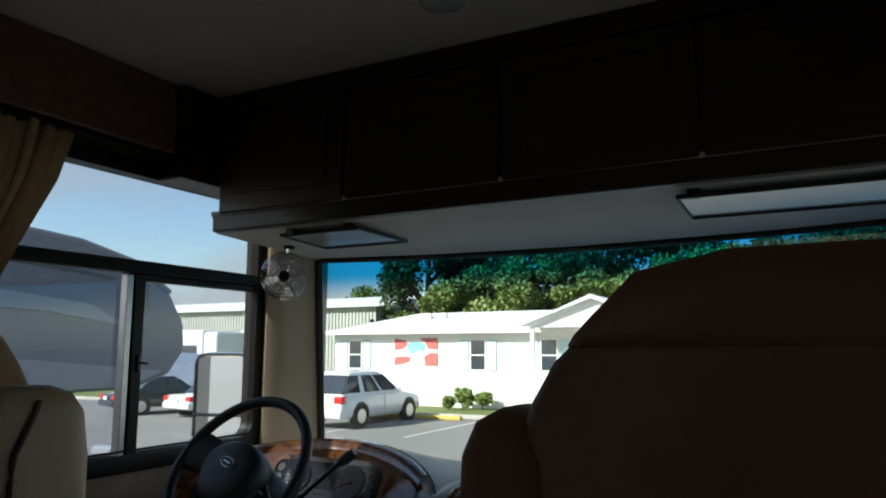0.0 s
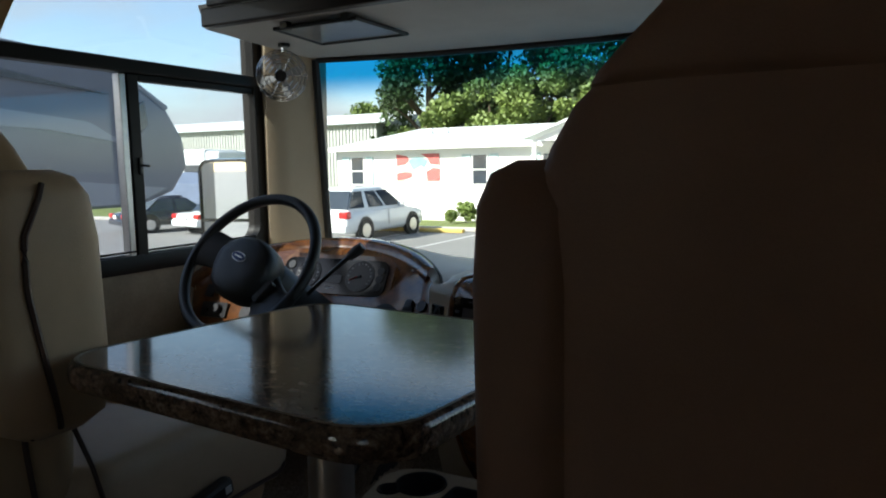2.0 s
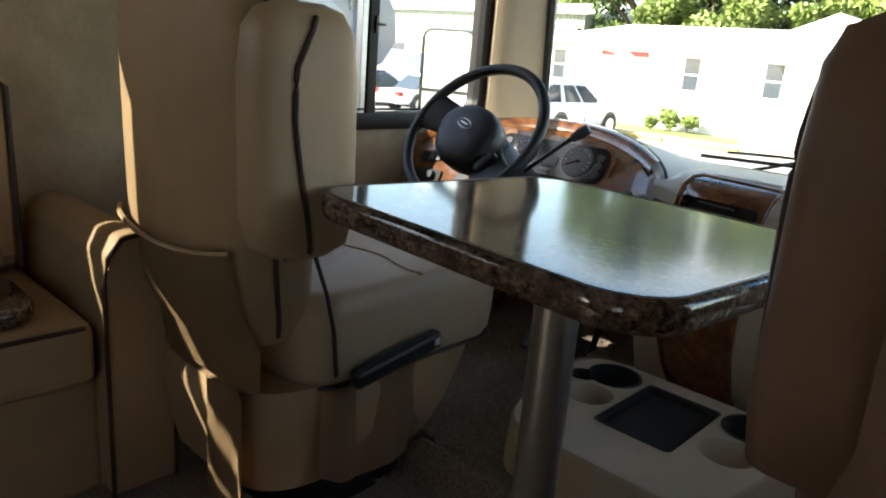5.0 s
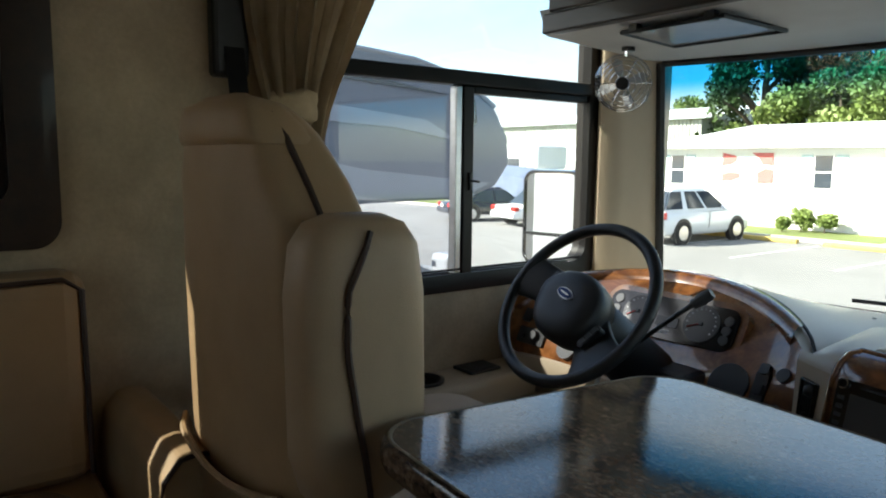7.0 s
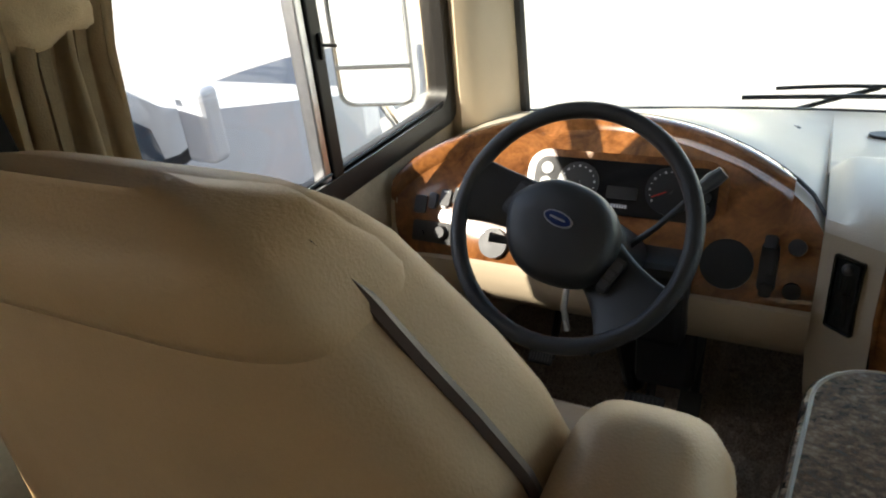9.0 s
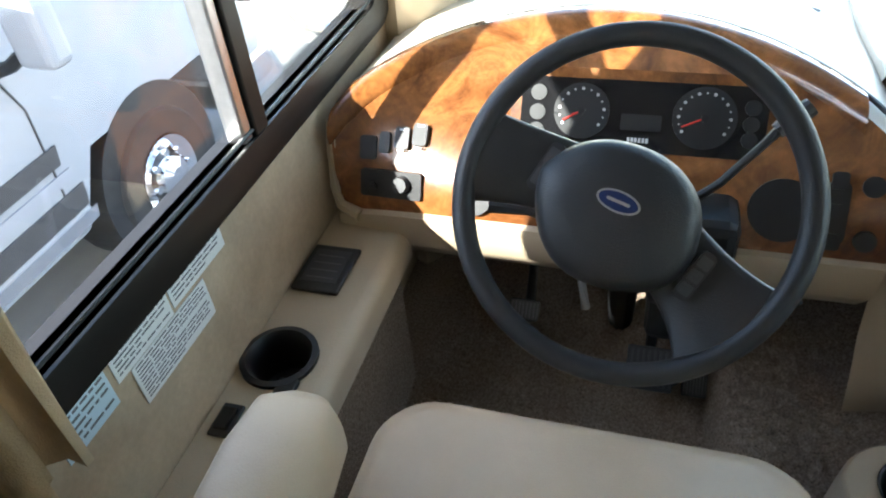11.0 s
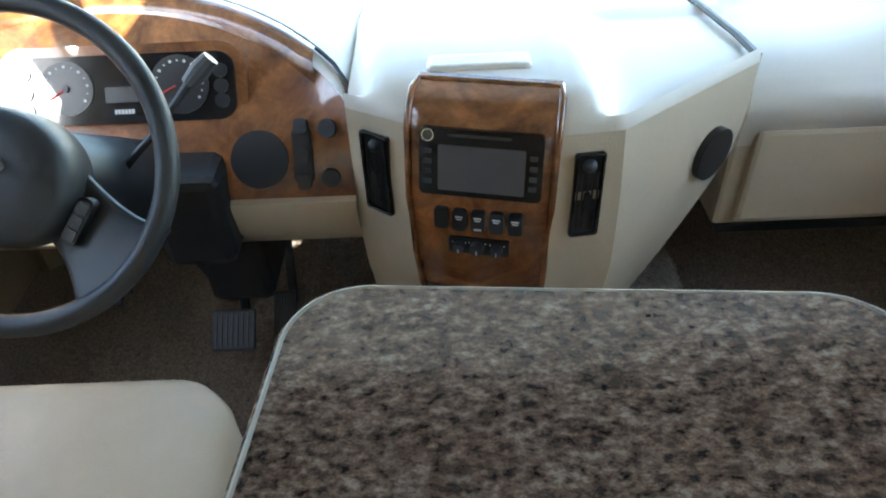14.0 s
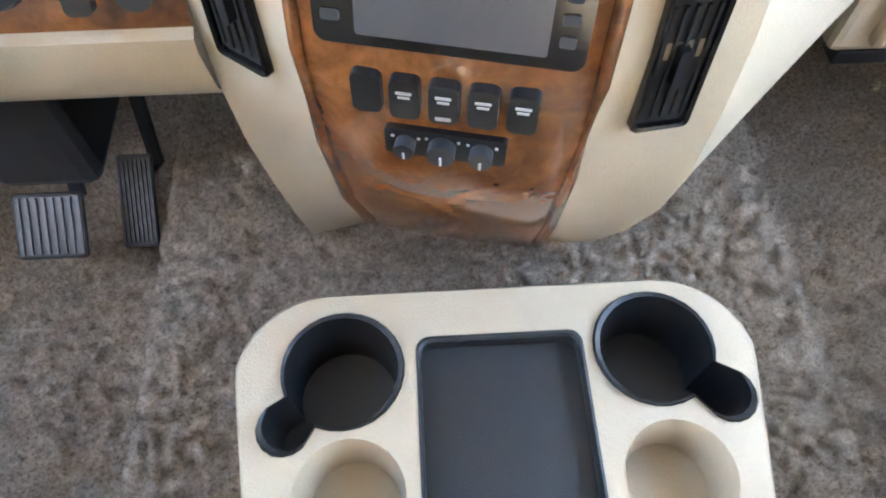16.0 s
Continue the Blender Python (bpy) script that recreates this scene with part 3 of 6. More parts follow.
# ---- floor hump, shelf, dash ----
def pile(x0, x1, y0, y1, height, step=0.0078):
    """Carpet with tufts: a fine sheet that rises and falls with each tuft."""
    nx, ny = int((x1 - x0) / step), int((y1 - y0) / step)
    rng = np.random.default_rng(7)
    gx, gy = np.meshgrid(np.linspace(x0, x1, nx + 1), np.linspace(y0, y1, ny + 1))
    gx = gx + rng.uniform(-0.4, 0.4, gx.shape) * step
    gy = gy + rng.uniform(-0.4, 0.4, gy.shape) * step
    gz = height(gx) + rng.uniform(0.0, 0.018, gx.shape) + 0.0015 * np.sin(gx * 60 + 3 * np.sin(gy * 23)) * np.sin(gy * 52)
    vs = np.stack([gx, gy, gz], axis=-1).reshape(-1, 3)
    i = np.arange(nx * ny)
    r, c = i // nx, i % nx
    k = r * (nx + 1) + c
    fs = np.stack([k, k + 1, k + nx + 2, k + nx + 1], axis=1)
    me = bpy.data.meshes.new("pile")
    me.from_pydata(vs.tolist(), [], fs.tolist())
    me.materials.append(CARPET)
    for f in me.polygons:
        f.use_smooth = True
    return me


HUMP_X, HUMP_Z = (-1.25, -1.205, -1.19, -1.178, -1.16, -1.06, -0.42, -0.315, -0.297, -0.285, -0.27, -0.23), (0.002, 0.004, 0.07, 0.112, 0.124, 0.118, 0.118, 0.124, 0.112, 0.07, 0.004, 0.002)
tagged(new("floor_hump", pile(-1.208, -0.267, 1.10, 2.40, lambda x: np.interp(x, HUMP_X, HUMP_Z))), "carpeted engine cover hump between the footwells", "floor", kind="structure")
tagged(new("floor_carpet_driver", pile(-1.87, -1.19, 1.0, 2.40, lambda x: 0.002 + 0 * x)), "brown cut-pile carpet in the driver's footwell", "carpet", kind="structure")
tagged(new("floor_carpet_passenger", pile(-0.28, 0.45, 1.3, 2.40, lambda x: 0.002 + 0 * x)), "brown cut-pile carpet in the passenger's footwell", "carpet", kind="structure")
tagged(part("hump_end", prism([(-1.20, 0.0), (-1.18, 0.10), (-1.15, 0.122), (-0.32, 0.122), (-0.295, 0.10), (-0.275, 0.0)], "y", 1.085, 1.10), CARPET), "carpeted rear face of the engine cover hump", "floor", kind="structure")

shelf = thing("side_shelf", (-1.92, 1.35, 0.0), "beige moulded ledge along the wall beside the driver seat", "shelf")
cup_c = (-1.938, 1.40)
sw_c = (-1.962, 1.265)
circle = lambda c, r, n=24: [(c[0] + r * math.cos(2 * math.pi * k / n), c[1] + r * math.sin(2 * math.pi * k / n)) for k in range(n)]
top = holed([(-1.998, 0.95), (-1.858, 0.95), (-1.858, 1.77), (-1.998, 1.80)], [circle(cup_c, 0.052)], 0.476)
part("top", top, MOULDED, shelf)
front_lip = loft([[(x, y, z) for x, z in ((-1.858, 0.476), (-1.846, 0.475), (-1.835, 0.468), (-1.830, 0.455), (-1.834, 0.40), (-1.872, 0.395))] for y in (0.95, 1.77)])
part("carpet_side", box(-1.892, -1.868, 0.972, 1.77, 0.003, 0.40), CARPET, shelf)
smooth(part("front_panel", front_lip, MOULDED, shelf), 40)
part("back_fill", box(-1.998, -1.87, 0.951, 0.97, 0.004, 0.47), MOULDED, shelf)
cup = part("cup_holder", lathe([(0.066, 0.477), (0.066, 0.484), (0.056, 0.486), (0.050, 0.476), (0.045, 0.40), (0.0, 0.398)], centre=(*cup_c, 0)), BLACK, shelf, "round black cup holder insert")
smooth(cup, 50)
part("handle_notch", box(cup_c[0] + 0.022, cup_c[0] + 0.056, cup_c[1] - 0.10, cup_c[1] - 0.04, 0.474, 0.4835, 0.003), BLACK, cup)
pw = part("power_panel", box(-1.992, -1.898, 1.555, 1.68, 0.477, 0.487, 0.004), BLACK, shelf, "square black control panel with small print")
part("inset", box(-1.98, -1.91, 1.575, 1.665, 0.4872, 0.489, 0.0005), GRAPHITE, pw)
for k in range(4):
    part("print_bar", box(-1.972, -1.918, 1.585 + k * 0.02, 1.588 + k * 0.02, 0.4892, 0.4898), GREY_PRINT, pw)
sw = part("rocker_switch", box(sw_c[0] - 0.018, sw_c[0] + 0.018, sw_c[1] - 0.03, sw_c[1] + 0.03, 0.477, 0.484, 0.003), BLACK, shelf)
part("rocker", box(sw_c[0] - 0.012, sw_c[0] + 0.012, sw_c[1] - 0.02, sw_c[1] + 0.02, 0.482, 0.489, 0.003), GLOSS_BLACK, sw)


def sticker(y0, y1, z0, z1, rows, label, tint=None):
    s = thing("sticker", (-2.0, y0, z0), label, "sticker", "notices on the wall under the window")
    sheet = box(-1.9995, -1.998, y0, y1, z0, z1)
    part("sheet", sheet, tint or PAPER, s)
    h = (z1 - z0) / (rows + 1)
    rng = random.Random(int(y0 * 1000))
    for k in range(rows):
        z = z1 - h * (k + 0.9)
        y = y0 + 0.006
        while y < y1 - 0.012:
            w = min(rng.uniform(0.006, 0.03), y1 - 0.006 - y)
            if k % 5 != 4 or y < y0 + (y1 - y0) * 0.45:
                part("print_bar", box(-1.9979, -1.9976, y, y + w, z, z + h * 0.36), GREY_PRINT, s)
            y += w + 0.0035


sticker(1.297, 1.438, 0.682, 0.727, 5, "white notice sheet with grey print under the window frame")
sticker(1.166, 1.292, 0.676, 0.727, 6, "white data plate with rows of print under the window frame")
sticker(1.190, 1.368, 0.606, 0.674, 10, "white paragraph notice with close print on the wall")
sticker(1.06, 1.155, 0.655, 0.727, 6, "pale blue and white label under the window frame", mat("pale_blue_paper", (0.50, 0.62, 0.66), 0.55, var=0.05))

dash = thing("dashboard", (CX, 1.9, 0.3), "beige moulded dashboard with burl wood fascia", "dashboard")
# driver's fascia: a leaning burl panel under an arched brow
NX = 36
PX0, PX1 = -1.975, -1.005


def crest(x):
    t = max(-1, min(1, (x - (PX0 + PX1) / 2) / ((PX1 - PX0) / 2)))
    k = max(0.0, 1 - t * t)
    return 1.80 + 0.25 * k ** 0.9, 0.685 + 0.105 * k ** 0.6


def fascia_point(x, v):
    yc, zc = crest(x)
    t = (x - (PX0 + PX1) / 2) / ((PX1 - PX0) / 2)
    zb = 0.535 - 0.03 * max(0, -t) ** 4
    yb = 1.745 + 0.03 * max(0, -t) ** 3
    return Vector((x, yb + (yc - yb) * v ** 1.7, zb + (zc - zb) * v))


fx = [PX0 + (PX1 - PX0) * i / NX for i in range(NX + 1)]
fas = loft([[fascia_point(x, v / 10) for x in fx] for v in range(11)], cap=False, closed=False)
fascia = smooth(part("wood_fascia", fas, BURL, dash, "glossy burl wood instrument fascia"), 60)
bx = [PX0 + (PX1 - 0.062 - PX0) * i / NX for i in range(NX + 1)]
brow = smooth(part("brow_trim", loft([[fascia_point(x, 1.0) + Vector((0, dy, dz)) for x in bx] for dy, dz in ((-0.010, -0.040), (-0.020, -0.034), (-0.022, -0.018), (-0.014, 0.0), (0.0, 0.014), (0.018, 0.021), (0.038, 0.021), (0.046, 0.010))], cap=False, closed=False), BURL, fascia, "wide glossy burl brow roll"), 70)
part("brow_seam", tube([fascia_point(x, 1.0) + Vector((0, 0.046, 0.016)) for x in fx], 0.0045, 6), BLACK, fascia)
cap = loft([[(x, crest(x)[0] + (windshield_y(x, 0.7) - 0.03 - crest(x)[0]) * v, crest(x)[1] + 0.012 * (1 if 0 < v < 0.5 else 0) + (0.69 - crest(x)[1]) * v ** 1.3) for x in fx] for v in (0, 0.08, 0.3, 0.6, 0.85, 1.0)], cap=False, closed=False)
smooth(part("pod_cover", cap, DASH_TOP, dash), 60)
lower = loft([[fascia_point(x, 0) + Vector((0, dy, dz)) for x in fx] for dy, dz in ((0.0, 0.0), (-0.012, -0.004), (-0.014, -0.02), (0.0, -0.08), (0.05, -0.14), (0.3, -0.17))], cap=False, closed=False)
smooth(part("knee_panel", lower, MOULDED, dash), 60)
part("end_bezel", tube([(PX0 + 0.05, 1.757, 0.505), (PX0 + 0.005, 1.775, 0.515), (PX0 - 0.004, 1.785, 0.55), (PX0 - 0.004, 1.80, 0.62), (PX0, 1.815, 0.685)], 0.014, 8), MOULDED, dash)


def on_fascia(x, v):
    p = fascia_point(x, v)
    a = fascia_point(x + 0.02, v) - fascia_point(x - 0.02, v)
    b = fascia_point(x, min(1, v + 0.05)) - fascia_point(x, max(0, v - 0.05))
    n = a.cross(b).normalized()
    if n.y > 0:
        n = -n
    return p, n


# instrument cluster
G0, GN = Vector((-1.415, 1.866, 0.704)), Vector((0, -0.86, 0.51)).normalized()
GU, GV = Vector((1, 0, 0)), Vector((0, 0.51, 0.86)).normalized()


def plate(outline, o, u, v, n, depth, lift=0.0):
    bm = loft([[o + u * a + v * b + n * (lift - depth) for a, b in outline], [o + u * a + v * b + n * lift for a, b in outline]])
    return bm


surround = part("cluster_surround", plate(round_rect(-0.225, 0.225, -0.078, 0.078, 0.05), G0, GU, GV, GN, 0.05, 0.006), BURL, dash)
cluster = part("gauge_panel", plate(round_rect(-0.205, 0.205, -0.060, 0.060, 0.03), G0, GU, GV, GN, 0.02, 0.012), GLOSS_BLACK, dash, "black instrument cluster with two round dials")


def dial(a, b, r, start, ticks):
    c = G0 + GU * a + GV * b
    d = part("dial", disc(c + GN * 0.0155, GN, r, 0.004, 36), DIAL, cluster)
    for k in range(ticks):
        t = radians(215 - 250 * k / (ticks - 1))
        q = c + (GU * math.cos(t) + GV * math.sin(t)) * r * 0.8
        part("tick", disc(q + GN * 0.0165, GN, 0.0030 if k % 2 == 0 else 0.0018, 0.001, 6), WHITE_PRINT, d)
    t = radians(start)
    p1 = c + (GU * math.cos(t) + GV * math.sin(t)) * r * 0.75
    part("needle", tube([c + GN * 0.018, p1 + GN * 0.018], 0.0016, 5), RED_MARK, d)
    part("boss", disc(c + GN * 0.020, GN, 0.006, 0.005, 14), BLACK, d)


dial(-0.098, 0.004, 0.048, 210, 13)
dial(0.106, 0.004, 0.052, 205, 15)
for b in (0.032, -0.002, -0.034):
    part("warning_dial", disc(G0 + GU * -0.175 + GV * b + GN * 0.0155, GN, 0.014, 0.004, 18), DIAL, cluster)
    part("warning_dial", disc(G0 + GU * 0.18 + GV * b * 0.8 + GN * 0.0155, GN, 0.013, 0.004, 18), DIAL, cluster)
part("display", plate(round_rect(-0.034, 0.034, -0.024, 0.004, 0.003), G0 + GU * 0.004, GU, GV, GN, 0.002, 0.0145), DIAL, cluster)
for k in range(6):
    part("digit_bar", plate([(-0.0022, -0.004), (0.0022, -0.004), (0.0022, 0.004), (-0.0022, 0.004)], G0 + GU * (-0.014 + 0.0062 * k) + GV * -0.04, GU, GV, GN, 0.001, 0.0138), WHITE_PRINT, cluster)


def fascia_piece(name, x, v, w, h, depth, material, label="", parent=None, r=0.006):
    p, n = on_fascia(x, v)
    u = Vector((1, 0, 0))
    u = (u - n * u.dot(n)).normalized()
    return part(name, plate(round_rect(-w / 2, w / 2, -h / 2, h / 2, min(r, w / 2.2, h / 2.2)), p, u, n.cross(u) if n.cross(u).z > 0 else -n.cross(u), n, depth + 0.03, depth), material, parent or dash, label)


fascia_piece("switch_blank", -1.905, 0.55, 0.032, 0.045, 0.006, BLACK)
fascia_piece("switch_blank", -1.872, 0.55, 0.020, 0.040, 0.010, GRAPHITE)
for x in (-1.838, -1.804):
    rk = fascia_piece("rocker_switch", x, 0.55, 0.027, 0.042, 0.012, BLACK)
    fascia_piece("print_bar", x, 0.60, 0.013, 0.004, 0.0126, WHITE_PRINT, parent=rk, r=0.001)
    fascia_piece("print_bar", x, 0.47, 0.012, 0.004, 0.0126, WHITE_PRINT, parent=rk, r=0.001)
lp = fascia_piece("light_switch_panel", -1.855, 0.24, 0.125, 0.052, 0.008, BLACK)
p, n = on_fascia(-1.83, 0.24)
part("knob", disc(p + n * 0.026, n, 0.014, 0.02, 20, 0.017), GRAPHITE, lp, "round grey headlamp knob")
p, n = on_fascia(-1.89, 0.24)
part("knob", disc(p + n * 0.014, n, 0.008, 0.008, 16), BLACK, lp)
p, n = on_fascia(-1.69, 0.18)
part("air_vent", disc(p + n * 0.012, n, 0.036, 0.04, 28), BLACK, dash, "round black air vent")
p, n = on_fascia(-1.172, 0.30)
part("air_vent", disc(p + n * 0.006, n, 0.052, 0.04, 32), BLACK, dash, "round black air vent")
fascia_piece("switch_plate", -1.093, 0.36, 0.034, 0.105, 0.006, BLACK, r=0.015)
for k in range(3):
    fascia_piece("rocker_switch", -1.093, 0.16 + 0.2 * k, 0.024, 0.028, 0.012, BLACK)
for v in (0.2, 0.62):
    p, n = on_fascia(-1.045, v)
    part("power_socket", disc(p + n * 0.008, n, 0.017, 0.03, 22), BLACK, dash, "round black power socket")

# centre stack, turned a little to the driver
UX, UY = Vector((0.974, -0.225, 0)), Vector((0.225, 0.974, 0))
SC = Vector((-0.772, 1.698, 0))


def bulge(z):
    ks = ((0.13, 0.075), (0.18, 0.04), (0.25, -0.005), (0.36, -0.045), (0.47, -0.06), (0.58, -0.056), (0.70, -0.03), (0.73, -0.012), (0.748, 0.015))
    for (z0, b0), (z1, b1) in zip(ks, ks[1:]):
        if z <= z1:
            return b0 + (b1 - b0) * (z - z0) / (z1 - z0)
    return ks[-1][1]


SZ = (0.13, 0.18, 0.25, 0.36, 0.47, 0.58, 0.70, 0.73, 0.748)


def stack_w(z):
    return 0.098 + 0.024 * min(1, max(0, (z - 0.13) / 0.5))


def stack_point(a, z, lift=0.0):
    return SC + UX * a + UY * (bulge(z) - lift) + Vector((0, 0, z))


rows = []
for z in SZ:
    w = stack_w(z)
    rows.append([stack_point(w * k, z, 0.012 * (1 - abs(k) ** 6)) for k in (-1, -0.94, -0.8, -0.4, 0, 0.4, 0.8, 0.94, 1)])
rows.append([stack_point(0.118 * k, 0.748) + UY * 0.045 + Vector((0, 0, 0.006)) for k in (-1, -0.94, -0.8, -0.4, 0, 0.4, 0.8, 0.94, 1)])
stack = smooth(part("centre_panel", loft(rows, cap=False, closed=False), BURL, dash, "glossy burl wood centre panel"), 50)
bead = [stack_point(-stack_w(z), z, 0.002) for z in SZ] + [stack_point(-0.118 + 0.236 * k / 8, 0.748, -0.03) + Vector((0, 0, 0.004)) for k in range(9)] + [stack_point(stack_w(z), z, 0.002) for z in reversed(SZ)]
smooth(part("panel_bead", tube(bead, 0.0065, 8), BURL, stack), 70)
# cheeks either side with the upright vents
def cheek_l(z, k):
    a = stack_point(-stack_w(z) - 0.001, z)
    b = Vector((-1.005 + 0.04 * max(0, (0.4 - z) / 0.27), 1.772 + bulge(z) * 0.35 - 0.03 * max(0, (0.4 - z) / 0.27), z))
    return a + (b - a) * k
def cheek_r(z, k):
    a = stack_point(stack_w(z) + 0.001, z)
    b = Vector((-0.553 - 0.05 * max(0, (0.4 - z) / 0.27), 1.655 + bulge(z) * 0.8 + 0.02, z))
    return a + (b - a) * k
def side_r(z, k):
    a = cheek_r(z, 1)
    lim = max(0.0, (0.56 - z) / 0.43)
    b = Vector((-0.27 - 0.20 * lim ** 1.2, 1.865 - 0.03 * lim, z))
    return a + (b - a) * k
zz = (0.13, 0.2, 0.28, 0.36, 0.44, 0.52, 0.6, 0.66, 0.705)
for fn in (cheek_l, cheek_r, side_r):
    smooth(part("stack_cheek", loft([[fn(z, k / 6) for k in range(7)] for z in zz], cap=False, closed=False), MOULDED, dash), 60)


def quad_frame(fn, z0, z1, k0, k1):
    o = (fn(z0, k0) + fn(z1, k0) + fn(z0, k1) + fn(z1, k1)) / 4
    u = (fn((z0 + z1) / 2, k1) - fn((z0 + z1) / 2, k0)).normalized()
    v = (fn(z1, (k0 + k1) / 2) - fn(z0, (k0 + k1) / 2)).normalized()
    n = u.cross(v).normalized()
    if n.y > 0:
        n = -n
    return o, u, v, n, (fn(z0, k1) - fn(z0, k0)).length, (fn(z1, k0) - fn(z0, k0)).length


for fn, k0, k1 in ((cheek_l, 0.30, 0.74), (cheek_r, 0.28, 0.70)):
    o, u, v, n, w, h = quad_frame(fn, 0.525, 0.675, k0, k1)
    vent = part("upright_vent", plate(round_rect(-w / 2, w / 2, -h / 2, h / 2, 0.005), o, u, v, n, 0.02, 0.004), BLACK, dash, "tall black air vent with a thumb lever")
    rim_ = loft([[o + u * a * g + v * b * (1 - (1 - g) * w / h) + n * l for a, b in round_rect(-w / 2, w / 2, -h / 2, h / 2, 0.006)] for g, l in ((1.0, 0.002), (1.02, 0.008), (0.97, 0.0105), (0.84, 0.009), (0.80, 0.003))], cap=False)
    smooth(part("bezel", rim_, GLOSS_BLACK, vent), 50)
    for k in range(5):
        a = -w * 0.34 + w * 0.68 * k / 4
        part("louvre", plate([(a - 0.0012, -h * 0.42), (a + 0.0012, -h * 0.42), (a + 0.0012, h * 0.26), (a - 0.0012, h * 0.26)], o, u, v, n, 0.004, 0.0072), BLACK, vent)
    part("lever", plate(round_rect(-0.005, 0.005, -0.018, 0.018, 0.004), o - v * h * 0.08, u, v, n, 0.01, 0.014), BLACK, vent)
    smooth(part("thumb_wheel", lathe([(0.0, 0.009), (0.006, 0.008), (0.0105, 0.004), (0.012, -0.004)], 20, o + v * (h / 2 - 0.022) + n * 0.006, n.to_track_quat("Z", "Y").to_matrix().to_4x4()), GRAPHITE, vent), 60)
o, u, v, n, w, h = quad_frame(side_r, 0.50, 0.62, 0.5, 0.9)
rv = part("air_vent", disc(side_r(0.56, 0.72) + n * 0.012, n, 0.052, 0.03, 32), BLACK, dash, "round black air vent")


def on_stack(a, z):
    p = stack_point(a, z, 0.012)
    v = (stack_point(a, z + 0.03, 0.012) - stack_point(a, z - 0.03, 0.012)).normalized()
    n = UX.cross(v).normalized()
    return p, v, (n if n.y < 0 else -n)


def stack_piece(name, a, z, w, h, lift, material, label="", parent=None, r=0.006, depth=0.03):
    p, v, n = on_stack(a, z)
    return part(name, plate(round_rect(-w / 2, w / 2, -h / 2, h / 2, min(r, w / 2.2, h / 2.2)), p, UX, v, n, depth, lift), material, parent or dash, label)


radio = stack_piece("radio", 0.002, 0.656, 0.202, 0.114, 0.006, GLOSS_BLACK, "black touchscreen radio unit", r=0.010)
stack_piece("screen", 0.004, 0.648, 0.142, 0.078, 0.0075, SCREEN, "dull grey display screen", radio, 0.003, 0.004)
stack_piece("disc_slot", 0.0, 0.701, 0.10, 0.004, 0.0075, BLACK, "", radio, 0.001, 0.003)
p, v, n = on_stack(-0.083, 0.700)
rk = part("knob", disc(p + n * 0.012, n, 0.010, 0.014, 24), CHROME, radio, "chrome-ringed volume knob")
part("knob_cap", disc(p + n * 0.0135, n, 0.0085, 0.004, 24), GLOSS_BLACK, rk)
for k in range(4):
    stack_piece("button", -0.085, 0.674 - 0.017 * k, 0.014, 0.008, 0.008, GRAPHITE, "", radio, 0.002, 0.004)
    stack_piece("button", 0.088, 0.674 - 0.017 * k, 0.012, 0.008, 0.008, GRAPHITE, "", radio, 0.002, 0.004)
for k in range(5):
    a = -0.062 + 0.0315 * k
    rk = stack_piece("rocker_switch", a, 0.557, 0.024, 0.040, 0.008 if k == 0 else 0.011, BLACK)
    if k:
        stack_piece("print_bar", a, 0.565, 0.013, 0.0026, 0.0117, WHITE_PRINT, "", rk, 0.001, 0.002)
        stack_piece("print_bar", a, 0.5605, 0.010, 0.0022, 0.0117, WHITE_PRINT, "", rk, 0.001, 0.002)
    if k == 2:
        stack_piece("print_bar", a, 0.5425, 0.013, 0.004, 0.0117, WHITE_PRINT, "", rk, 0.001, 0.002)
hv = stack_piece("heater_strip", 0.002, 0.502, 0.105, 0.032, 0.006, BLACK, "black heater control strip with three knobs", r=0.004)
for a, r in ((-0.032, 0.009), (0.0, 0.012), (0.034, 0.010)):
    p, v, n = on_stack(a, 0.502)
    kb = part("knob", disc(p + n * 0.018, n, r, 0.014, 18), GRAPHITE, hv)
    part("pointer", tube([p + n * 0.0185, p + n * 0.0185 - v * r * 0.8], 0.0012, 4), WHITE_PRINT, kb)
    for t in (-60, 60):
        part("print_dot", disc(p + n * 0.0068 + (UX * math.sin(radians(t)) + v * math.cos(radians(t))) * (r + 0.004), n, 0.0016, 0.001, 6), WHITE_PRINT, hv)

# dash top: raised centre plateau, then the flat towards the windshield, passenger tray and glove box
def bump_top(x):
    d = abs(x + 0.775)
    return 0.748 if d < 0.13 else 0.750 - 0.042 * min(1, max(0, d - 0.17) / 0.06)


